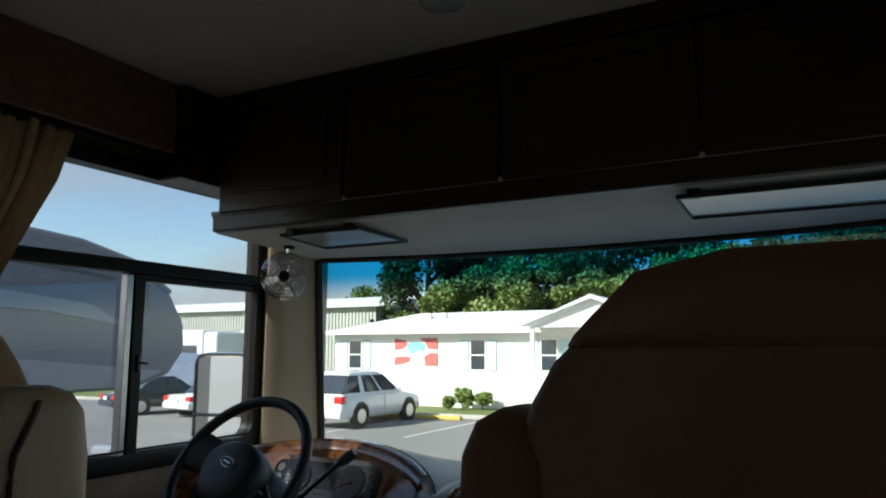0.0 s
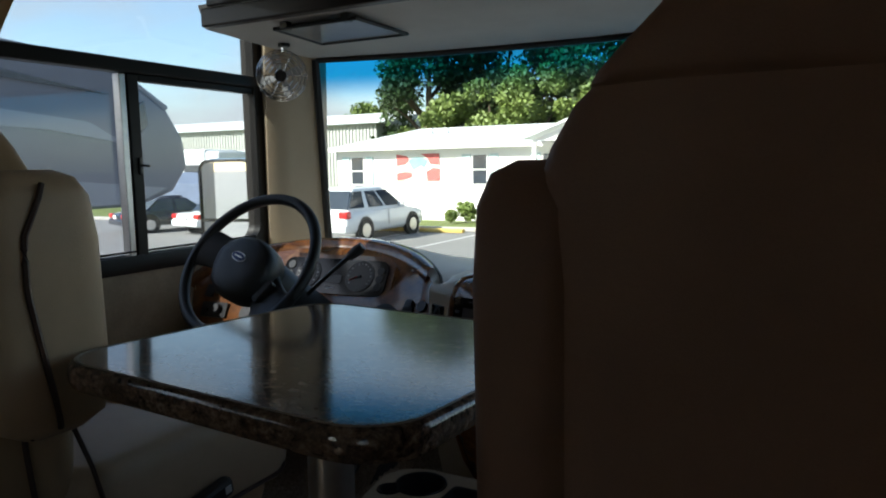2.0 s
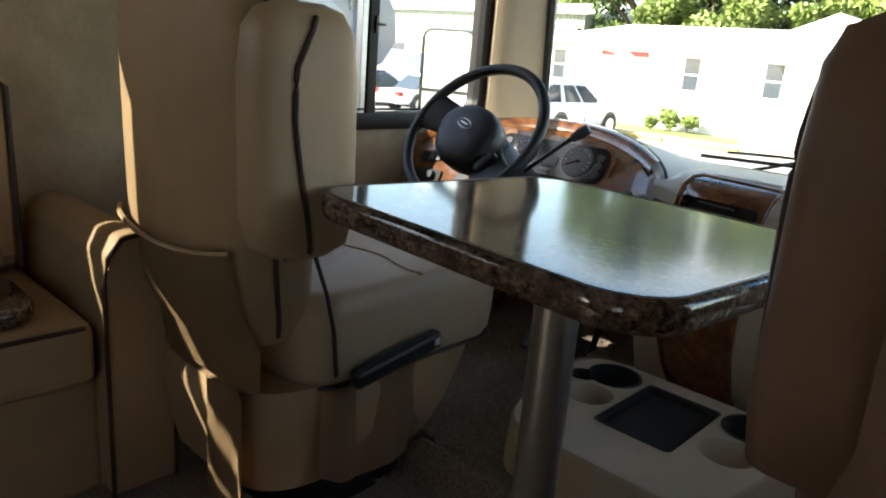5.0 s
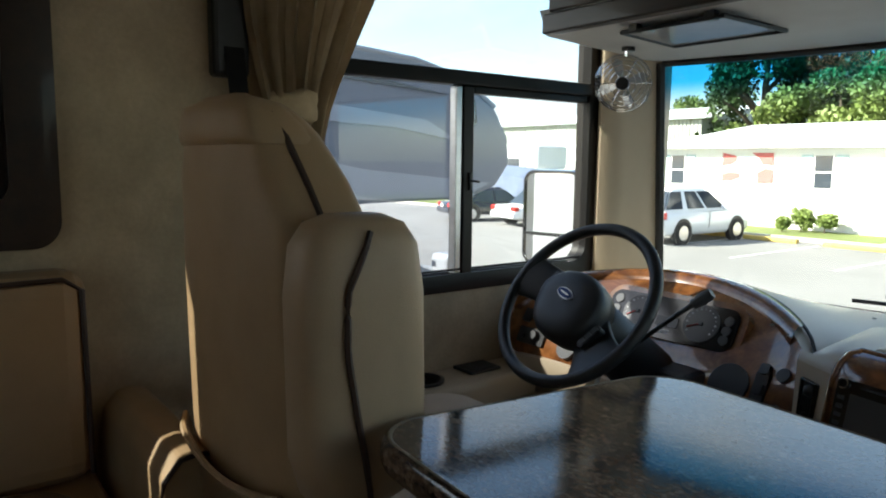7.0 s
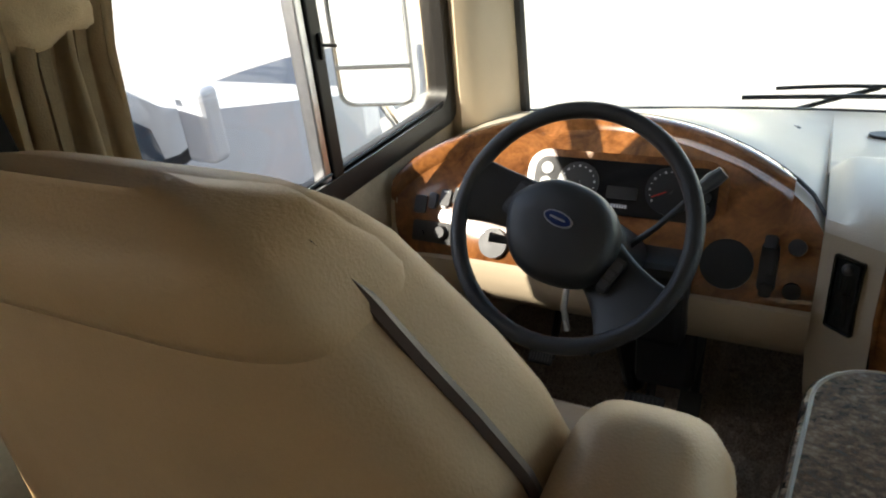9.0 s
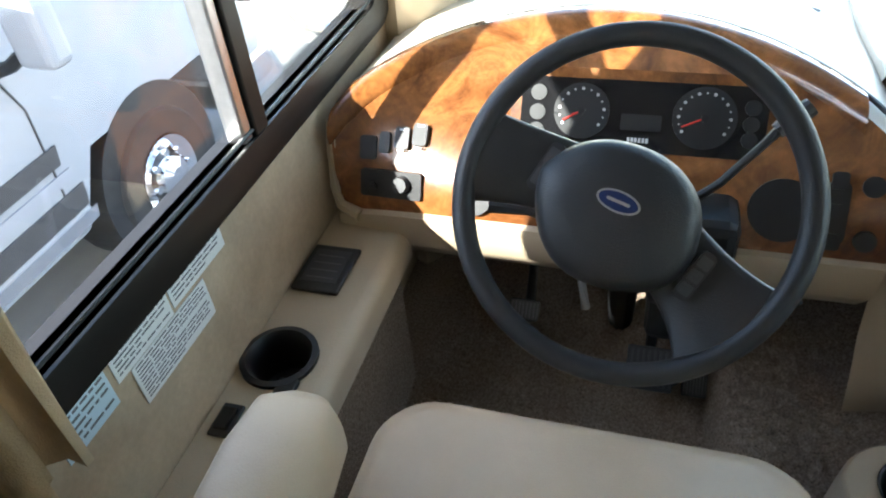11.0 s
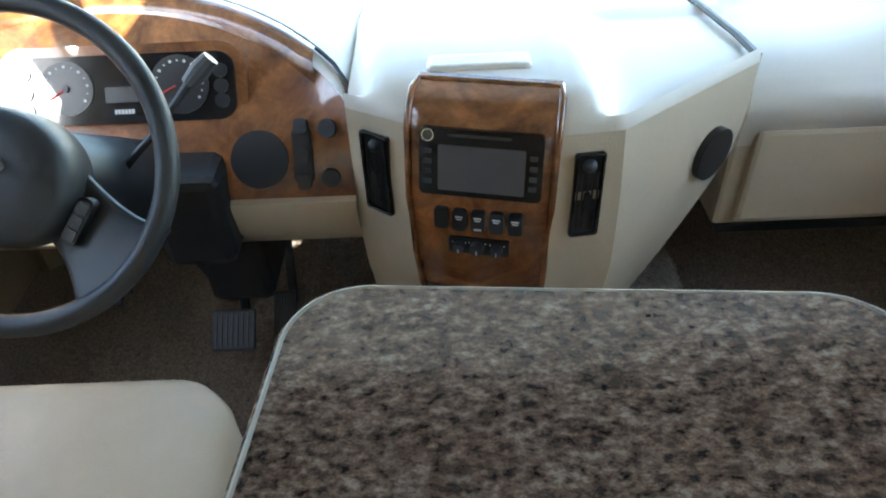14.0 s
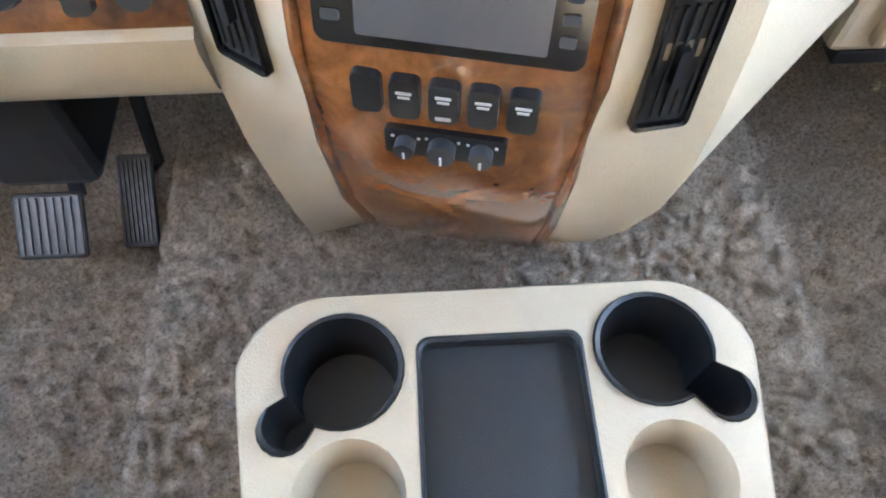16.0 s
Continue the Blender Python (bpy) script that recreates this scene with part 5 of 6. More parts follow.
    azs, aws, ads = (0.645, 0.665, 0.72, 0.95, 1.02, 1.05, 1.062), (0.035, 0.052, 0.056, 0.056, 0.054, 0.045, 0.025), (0.05, 0.085, 0.10, 0.10, 0.09, 0.07, 0.04)
    arp = []
    for i in range(21):
        z = 0.66 + 0.380 * i / 20
        w, d = float(np.interp(z, azs, aws)), float(np.interp(z, azs, ads))
        yo = float(np.interp(z, (0.66, 0.78, 0.88, 0.96, 1.04), (-0.012, -0.032, -0.046, -0.044, -0.004)))
        arp.append((cx + s * (0.2875 + w * (1 - min(0.95, abs(yo) / d) ** 3.6) ** (1 / 3.6)), 0.70 - 0.02 * (z - 0.65) + yo, z + 0.001))
    part("piping", tube(arp, 0.005, 6), PIPING, arm)
    rear_p = [(cx + s * (0.284 - w * 0.80), 0.70 - 0.02 * (z - 0.65) - d * 0.80, z) for z, w, d in zip(azs[1:6], aws[1:6], ads[1:6])]
    rear_p = [(cx + s * 0.318, 0.655, 0.652)] + rear_p
    part("piping", tube(rear_p, 0.005, 6), PIPING, arm)
    part("seat_seam", tube([(cx + s * 0.243, 0.765, 0.63), (cx + s * 0.262, 0.785, 0.545), (cx + s * 0.268, 0.80, 0.47), (cx + s * 0.266, 0.812, 0.37)], 0.0045, 6), PIPING, e)
    part("hinge", tube([(cx + s * 0.25, 0.72, 0.69), (cx + s * 0.30, 0.72, 0.69)], 0.03, 14), BLACK, e)
    # lowered armrest on the outer side
    lo_ = []
    for y, w, h, zc in ((0.74, 0.03, 0.03, 0.655), (0.76, 0.05, 0.05, 0.655), (0.90, 0.058, 0.058, 0.655), (1.10, 0.062, 0.062, 0.664), (1.165, 0.055, 0.055, 0.664), (1.19, 0.03, 0.035, 0.662)):
        lo_.append([(cx - s * 0.348 + w * 1.0 * math.copysign(abs(math.cos(t)) ** 0.6, math.cos(t)), y, zc + h * math.copysign(abs(math.sin(t)) ** 0.6, math.sin(t))) for t in [2 * math.pi * k / 28 for k in range(28)]])
    arm2 = smooth(part("armrest", loft(lo_), LEATHER, e, "cream leather armrest folded down"), 60)
    part("hinge", tube([(cx - s * 0.24, 0.76, 0.655), (cx - s * 0.28, 0.76, 0.655)], 0.03, 14), BLACK, e)
    # belt buckle stalk
    bk = moved(box(-0.016, 0.016, -0.125, 0.115, -0.020, 0.020, 0.010), Matrix.Translation((cx + s * 0.295, 0.955, 0.385)) @ pose(0, 0, 0, 9, 0, 0))
    buckle = part("belt_buckle", bk, BLACK, e, "black seat belt buckle on a stalk")
    part("release_button", moved(box(0.006 * s - 0.0115, 0.006 * s + 0.0115, 0.088, 0.104, -0.008, 0.008, 0.001), Matrix.Translation((cx + s * 0.295, 0.955, 0.385)) @ pose(0, 0, 0, 9, 0, 0)), WHITE_PRINT, buckle)
    return e


captain_chair(-1.40, 1, "cream and tan leather captain's chair at the steering wheel", 0.0, 1.0, -0.024, 0.07)
# same chair design, with its shade put into the hide colour
captain_chair(0.02, -1, "leather captain's chair on the passenger side, coloured dark for shade", 0.035, 1.2, hide=SHADED_LEATHER, arm_hide=SHADED_LEATHER)

# ---- sofa behind the driver ----
sofa = thing("sofa", (-1.75, -0.3, 0.0), "tan vinyl sofa with brown piping along the side wall", "sofa")
part("base", box(-1.99, -1.56, -1.4, 0.52, 0.02, 0.30, 0.015), LEATHER_BACK, sofa)
for y0, y1 in ((-1.35, -0.45), (-0.44, 0.50)):
    part("seat_cushion", box(-1.99, -1.50, y0, y1, 0.30, 0.44, 0.03, 3), LEATHER_BACK, sofa)
    part("piping", tube([(-1.505, y0 + 0.02, 0.427), (-1.505, y1 - 0.02, 0.427)], 0.005, 6), PIPING, sofa)
    cb = part("back_cushion", box(-1.995, -1.86, y0, y1 - 0.01, 0.44, 0.90, 0.05, 3), LEATHER_BACK, sofa)
    part("piping", tube([(-1.868, y0 + 0.03, 0.875), (-1.868, y1 - 0.06, 0.885), (-1.868, y1 - 0.025, 0.86), (-1.868, y1 - 0.02, 0.46)], 0.006, 6), PIPING, cb)
arm_o = [(0.515, 0.03), (0.515, 0.50), (0.525, 0.565), (0.555, 0.60), (0.585, 0.605), (0.615, 0.60), (0.645, 0.565), (0.655, 0.50), (0.655, 0.03)]
sa = part("armrest", prism(arm_o, "x", -1.985, -1.50, 0.008), LEATHER_BACK, sofa)
part("piping", tube([(-1.496, y, z) for y, z in arm_o], 0.005, 6), PIPING, sa)
slab = thing("spare_tabletop", (-1.7, 0.1, 0.44), "brown granite-look tabletop lying on the sofa", "tabletop")
so = round_rect(-1.80, -1.53, -0.42, 0.42, 0.08, 8)
smooth(part("board", loft([[(x, y, z) for x, y in shrink(so, g)] for g, z in ((0.97, 0.442), (0.995, 0.448), (1.0, 0.46), (0.995, 0.474), (0.97, 0.48))]), GRANITE, slab), 40)

# ---- curtain and belt anchor ----
def curtain(y_mid, label):
    c = thing("curtain", (WL + 0.06, y_mid, 1.75), label, "curtain")
    rows = []
    n = 60
    for z, w, sway, amp in ((1.752, 0.22, 0.05, 0.020), (1.6, 0.19, 0.035, 0.024), (1.45, 0.145, 0.01, 0.026), (1.33, 0.105, -0.002, 0.024), (1.265, 0.085, -0.005, 0.018), (1.20, 0.085, -0.02, 0.022), (1.05, 0.09, -0.035, 0.028), (0.9, 0.085, -0.045, 0.032), (0.76, 0.088, -0.05, 0.034)):
        rows.append([(WL + 0.075 + amp * (0.75 + 0.45 * math.sin(k * 0.37 + 2.1 * z)) * math.sin(k * 2 * math.pi / 10 + 0.9 * math.sin(z * 4 + k * 0.23)), y_mid + sway + w * (2 * k / n - 1) + 0.006 * math.sin(k * 1.7), z + 0.006 * math.sin(k * 0.9)) for k in range(n + 1)])
    b = loft(rows, cap=False, closed=False)
    bmesh.ops.solidify(b, geom=b.faces[:], thickness=0.003)
    smooth(part("cloth", b, CURTAIN, c), 70)
    tie = [[(WL + 0.072 + (0.025 + g) * math.cos(a) * (1 + 0.10 * math.sin(5 * a + z * 60)), y_mid - 0.02 + (0.064 + g) * math.sin(a) * (1 + 0.04 * math.sin(7 * a)), z + 0.008 * math.sin(a) + 0.004 * math.sin(4 * a)) for a in [2 * math.pi * k / 40 for k in range(40)]] for z, g in ((1.225, -0.010), (1.232, 0.002), (1.25, 0.005), (1.268, 0.001), (1.285, 0.005), (1.30, 0.001), (1.306, -0.012))]
    smooth(part("tie_band", loft(tie, cap=False), CURTAIN, c, "tan tie-back band"), 70)


curtain(1.005, "tan pleated curtain tied back beside the cab window")
belt = thing("seat_belt_anchor", (-1.96, 0.84, 1.35), "black seat belt anchor and webbing on the wall", "seat belt")
part("anchor_cover", box(-1.995, -1.945, 0.795, 0.885, 1.33, 1.62, 0.012), BLACK, belt)
part("webbing", loft([[(-1.95 + dx, 0.82, z), (-1.95 + dx, 0.868, z), (-1.948 + dx, 0.868, z), (-1.948 + dx, 0.82, z)] for z, dx in ((1.40, 0.004), (1.2, 0.05), (0.95, 0.10), (0.6, 0.08), (0.25, 0.0))]), WEBBING, belt)

# ---- outside fittings of the coach ----
mir = thing("wing_mirror", (-2.38, 2.42, 0.60), "large chrome-backed wing mirror on an arm outside", "mirror")
MQ = Matrix.Translation((-2.36, 2.36, 0.90)) @ pose(0, 0, 0, 0, 0, 13)
shell = [[MQ @ Vector((x * g, d, z * g)) for x, z in round_rect(-0.135, 0.135, -0.20, 0.20, 0.05)] for g, d in ((1.0, 0.0), (1.03, 0.03), (0.95, 0.075), (0.6, 0.10))]
smooth(part("housing", loft(shell), CHROME, mir), 60)
fr = loft([[MQ @ Vector((x * g, d, z * g)) for x, z in round_rect(-0.135, 0.135, -0.20, 0.20, 0.05)] for g, d in ((1.0, 0.0), (1.0, -0.012), (0.95, -0.012), (0.95, 0.0))], cap=False)
part("rim", fr, GLOSS_BLACK, mir)
part("glass", moved(box(-0.12, 0.12, -0.006, -0.002, -0.06, 0.185), MQ), MIRROR, mir)
part("glass", moved(box(-0.12, 0.12, -0.006, -0.002, -0.185, -0.075), MQ), MIRROR, mir, "small convex lower mirror")
part("divider", moved(box(-0.13, 0.13, -0.012, 0.0, -0.075, -0.06), MQ), GLOSS_BLACK, mir)
part("arm", tube([(-2.37, 2.40, 0.70), (-2.33, 2.43, 0.60), (-2.2, 2.47, 0.55), (-2.07, 2.50, 0.53)], 0.02, 10), CHROME, mir)


def wiper(x0, x1, pivot, label):
    w = thing("windshield_wiper", pivot, label, "wiper", "windshield wipers")
    def p(x, z, d=0.035):
        return (x, windshield_y(x, z) + d, z)
    pts = [p(x0 + (x1 - x0) * k / 8, 0.705 + 0.02 * k / 8) for k in range(9)]
    part("blade", tube(pts, 0.007, 6), BLACK, w)
    m = (x0 + x1) / 2
    part("bridge", tube([p(x0 + (x1 - x0) * k / 8, 0.722 + 0.018 * math.sin(math.pi * k / 8), 0.05) for k in range(1, 8)], 0.006, 6), BLACK, w)
    part("arm", tube([(pivot[0], pivot[1], pivot[2]), p(m - 0.1, 0.70, 0.06), p(m, 0.735, 0.055)], 0.007, 6), BLACK, w)


wiper(-1.25, -0.55, (-1.12, 2.64, 0.66), "black windshield wiper resting low on the glass")
wiper(-0.48, 0.22, (-0.36, 2.64, 0.66), "black windshield wiper resting on the passenger side")


# ---- the car park ----
GZ = -1.35
tagged(part("ground", box(-900, 900, -900, 900, GZ - 0.3, GZ), ASPHALT), "worn sunlit asphalt of the car park", "ground", kind="structure")
tagged(part("lawn", box(-60, 40, 23.4, 60, GZ, GZ + 0.05), GRASS), "patchy grass strip in front of the office", "lawn", kind="structure")
tagged(part("pavement", box(-9.5, -5.0, 23.2, 26.2, GZ + 0.05, GZ + 0.07), CONCRETE), "pale concrete walkway to the office porch", "pavement", kind="structure")
tagged(part("flower_bed", box(-4.8, 12, 23.6, 25.6, GZ + 0.05, GZ + 0.09), MULCH), "red mulch flower bed before the porch", "flower bed", kind="structure")
tagged(part("kerb", box(-60, 40, 23.15, 23.4, GZ, GZ + 0.14, 0.02), CONCRETE), "concrete kerb along the grass", "kerb", kind="structure")
for x in (-14.6, -12.2, -9.6, -6.9, -4.2, -1.5):
    solo("parking_stop", box(x - 0.9, x + 0.9, 22.5, 22.72, GZ, GZ + 0.14, 0.03), YELLOW_PAINT if x < -9 else CONCRETE, "low concrete parking stop with worn yellow paint", "parking stop", "parking stops")
for k in range(7):
    x = -16.0 + 2.7 * k
    bm = box(x - 0.05, x + 0.05, 17.6, 22.4, GZ + 0.002, GZ + 0.006)
    tagged(part("parking_line", bm, WHITE_PRINT), "faded white painted parking line", "road marking", kind="structure")

office = thing("office_building", (-8, 30, GZ), "white single-storey modular office with a pale metal roof", "building")
OX0, OX1, OY = -20.0, 14.0, 27.0
part("wall", box(OX0, OX1, OY, OY + 7, GZ + 0.35, 1.95), SIDING, office)
for k in range(16):
    z = GZ + 0.55 + 0.17 * k
    part("siding_lap", box(OX0 - 0.01, OX1, OY - 0.012, OY - 0.001, z, z + 0.012), SIDING, office)
part("skirting", box(OX0 + 0.05, OX1, OY + 0.05, OY + 0.2, GZ, GZ + 0.35), SIDING, office)
rf = loft([[(OX0 - 0.35, OY - 0.45, 1.88), (OX0 + 2.5, OY + 3.5, 2.85), (OX0 - 0.35, OY + 7.4, 1.88)], [(OX1, OY - 0.45, 1.88), (OX1, OY + 3.5, 2.85), (OX1, OY + 7.4, 1.88)]])
part("roof", rf, ROOF_WHITE, office)
part("fascia_board", box(OX0 - 0.36, OX1, OY - 0.48, OY - 0.452, 1.76, 1.92), SIDING, office)
for x in (-16.2, -15.4):
    part("roof_vent", box(x - 0.12, x + 0.12, OY + 2.0, OY + 2.2, 2.3, 2.75), SIDING, office)


def office_window(x, z0=0.28, z1=1.46, w=0.62):
    win = part("window", box(x - w / 2 - 0.06, x + w / 2 + 0.06, OY - 0.05, OY - 0.001, z0 - 0.06, z1 + 0.06), SIDING, office)
    zm = (z0 + z1) / 2
    part("pane", box(x - w / 2, x + w / 2, OY - 0.07, OY - 0.052, zm + 0.03, z1), DARK_GLASS, win)
    part("pane", box(x - w / 2, x + w / 2, OY - 0.06, OY - 0.052, z0, zm - 0.03), DARK_GLASS, win)
    for s in (-1, 1):
        a = x + s * (w / 2 + 0.32)
        part("shutter", box(a - 0.2, a + 0.2, OY - 0.05, OY - 0.002, z0 - 0.05, z1 + 0.05), SHUTTER, office)


for x in (-18.85, -12.7, -9.6, -0.5, 3.5):
    office_window(x)
ban = thing("wall_banner", (-15.7, OY - 0.05, 0.4), "red and white banner with a pale bird-shaped patch on the wall", "banner")
part("cloth", box(-16.75, -14.6, OY - 0.04, OY - 0.014, 0.42, 1.58), PAPER, ban)
for o in ([(-16.75, 0.42), (-16.3, 0.46), (-15.9, 0.60), (-16.0, 0.78), (-16.4, 0.80), (-16.75, 0.74)], [(-16.75, 1.05), (-16.3, 1.12), (-16.05, 1.30), (-16.2, 1.48), (-16.75, 1.58)], [(-15.2, 0.42), (-14.6, 0.42), (-14.6, 0.92), (-14.9, 0.98), (-15.25, 0.80)], [(-15.05, 1.12), (-14.6, 1.08), (-14.6, 1.58), (-15.5, 1.58), (-15.2, 1.38)]):
    part("red_patch", prism(o, "y", OY - 0.046, OY - 0.041), BANNER_RED, ban)
part("patch", loft([[(-15.65 + 0.42 * math.cos(t) * (1 + 0.25 * math.sin(3 * t)), OY - 0.05 - d, 1.12 + 0.36 * math.sin(t) * (1 + 0.2 * math.cos(2 * t))) for t in [2 * math.pi * k / 24 for k in range(24)]] for d in (0.0, 0.004)]), BANNER_TEAL, ban)
part("pale_patch", prism([(-15.95, 0.50), (-15.3, 0.46), (-15.2, 0.9), (-15.5, 1.05), (-15.9, 0.85)], "y", OY - 0.057, OY - 0.055), SIDING, ban)
sg = thing("porch", (-7.2, 25.5, GZ), "white gabled entrance porch of the office", "porch")
part("gable_roof", loft([[(-9.9, 24.6, 1.95), (-7.2, 24.6, 3.05), (-4.5, 24.6, 1.95), (-7.2, 24.6, 2.9)], [(-9.9, 30, 1.95), (-7.2, 30, 3.05), (-4.5, 30, 1.95), (-7.2, 30, 2.9)]]), ROOF_WHITE, sg)
part("gable_face", prism([(-9.6, 1.9), (-4.8, 1.9), (-7.2, 2.88)], "y", 24.9, 25.0), SIDING, sg)
for x in (-9.5, -4.9):
    part("post", box(x - 0.07, x + 0.07, 24.85, 24.99, GZ + 0.07, 1.9), SIDING, sg)
part("deck", box(-9.6, -4.8, 24.8, 26.98, GZ + 0.07, GZ + 0.45), SIDING, sg)
part("door", box(-7.7, -6.7, 26.92, 26.99, GZ + 0.46, 0.95), SIDING, sg)
part("door_light", box(-7.5, -6.9, 26.9, 26.918, -0.1, 0.8), DARK_GLASS, sg)
for z in (-0.35, 0.05):
    part("rail", box(-4.8, -4.74, 24.9, 26.9, z, z + 0.06), SIDING, sg)

shed = thing("steel_shed", (-45, 50, GZ), "long grey corrugated steel shed behind the office", "building")
part("wall", box(-75, -29, 44, 60, GZ, 4.2), STEEL_SHED, shed)
rb = bmesh.new()
for k in range(150):
    x = -74.8 + 0.305 * k
    box(x, x + 0.08, 43.94, 44.0, GZ, 4.2, bm=rb)
part("ribs", rb, STEEL_SHED, shed)
part("roof", loft([[(-75.5, 43.5, 4.2), (-75.5, 52, 5.6), (-75.5, 60.5, 4.2)], [(-28.5, 43.5, 4.2), (-28.5, 52, 5.6), (-28.5, 60.5, 4.2)]]), ROOF_WHITE, shed)
for x in (-50, -40):
    part("roller_door", box(x - 2, x + 2, 43.88, 43.93, GZ, 2.6), ROOF_WHITE, shed)


# ---- trees and bushes ----
def leaf_mesh(name, clumps, per, size, material, parent, seed):
    rng = np.random.default_rng(seed)
    vs, fs = [], []
    for cx, cy, cz, r in clumps:
        d = rng.normal(size=(per, 3))
        d /= np.linalg.norm(d, axis=1)[:, None]
        rad = r * rng.uniform(0.35, 1.08, per) ** 0.6
        c = np.array([cx, cy, cz]) + d * rad[:, None] * np.array([1, 1, 0.8])
        a = rng.normal(size=(per, 3))
        a /= np.linalg.norm(a, axis=1)[:, None]
        b = np.cross(a, rng.normal(size=(per, 3)))
        b /= np.linalg.norm(b, axis=1)[:, None]
        s = size * rng.uniform(0.5, 1.3, per)[:, None]
        k0 = len(vs)
        quad = np.stack([c - a * s, c - b * s * 0.6, c + a * s, c + b * s * 0.6], axis=1).reshape(-1, 3)
        vs.extend(map(tuple, quad))
        fs.extend((k0 + 4 * i, k0 + 4 * i + 1, k0 + 4 * i + 2, k0 + 4 * i + 3) for i in range(per))
    me = bpy.data.meshes.new(name)
    me.from_pydata(vs, [], fs)
    me.materials.append(material)
    ob = new(name, me)
    ob.parent = parent
    ob.matrix_parent_inverse = parent.matrix_basis.inverted()
    return ob


def tree(x, y, h, spread, seed, material, label, low=0.25, clumps=26, per=120, leaf=0.34):
    rng = random.Random(seed)
    t = thing("tree", (x, y, GZ), label, "tree", "trees behind the office")
    pts = [(x, y, GZ), (x + rng.uniform(-0.3, 0.3), y, GZ + h * 0.25), (x + rng.uniform(-0.6, 0.6), y, GZ + h * 0.55), (x + rng.uniform(-0.8, 0.8), y, GZ + h * 0.85)]
    tr = tube(pts, [h * 0.035, h * 0.026, h * 0.016, h * 0.005], 9)
    for k in range(6):
        a, z0 = rng.uniform(0, 6.28), GZ + h * rng.uniform(0.25, 0.6)
        l = spread * rng.uniform(0.5, 0.9)
        joined(tr, tube([(x, y, z0), (x + 0.5 * l * math.cos(a), y + 0.5 * l * math.sin(a), z0 + h * 0.12), (x + l * math.cos(a), y + l * math.sin(a), z0 + h * 0.2)], [h * 0.012, h * 0.008, h * 0.003], 6))
    part("trunk", tr, BARK, t)
    cl = []
    for k in range(clumps):
        a, u = rng.uniform(0, 6.28), rng.random()
        z = GZ + h * (low + (0.98 - low) * u)
        rr = spread * (0.35 + 0.75 * math.sin(math.pi * min(1, 0.15 + 0.8 * u))) * rng.uniform(0.3, 1.0)
        cl.append((x + rr * math.cos(a), y + rr * math.sin(a), z, spread * rng.uniform(0.22, 0.42)))
    leaf_mesh("crown", cl, per, leaf, material, t, seed)
    return t


for k in range(9):
    tree(-24.5 + 4.2 * k, 44 + 3 * (k % 3), (13.2 if k < 4 else 10.2) - 0.5 * (k % 4), 4.4, 10 + k, LEAVES[0], "tall dark green oak with a ragged crown", low=0.12, clumps=46, per=330, leaf=0.19)
for k in range(11):
    tree(-21.5 + 3.4 * k, 39.5 + 1.5 * (k % 2), 6.6 + 0.7 * (k % 3), 2.6, 40 + k, LEAVES[1], "lower sunlit light green tree behind the roof", low=0.15, clumps=26, per=300, leaf=0.15)
for k in range(5):
    tree(-46 + 4.2 * k, 68, 9 + (k % 2), 3.5, 70 + k, LEAVES[1], "distant green tree beyond the shed", low=0.3, clumps=18, per=200, leaf=0.24)
for x, y, r, k in ((-13.4, 25.6, 0.30, 0), (-13.0, 26.2, 0.50, 1), (-12.2, 26.3, 0.45, 0), (-3.2, 24.4, 0.45, 0), (0.5, 24.5, 0.4, 1)):
    b = thing("shrub", (x, y, GZ + 0.05), "small rounded green shrub on the grass", "shrub", "shrubs before the office")
    rng = random.Random(int(x * 10))
    leaf_mesh("foliage", [(x + rng.uniform(-0.4, 0.4) * r, y + rng.uniform(-0.4, 0.4) * r, GZ + 0.1 + r * rng.uniform(0.5, 1.3), r * 0.55) for _ in range(12)], 110, 0.07, LEAVES[1], b, int(x * 7) + 99)
    part("stem", tube([(x, y, GZ + 0.04), (x, y, GZ + 0.3)], 0.03, 6), BARK, b)


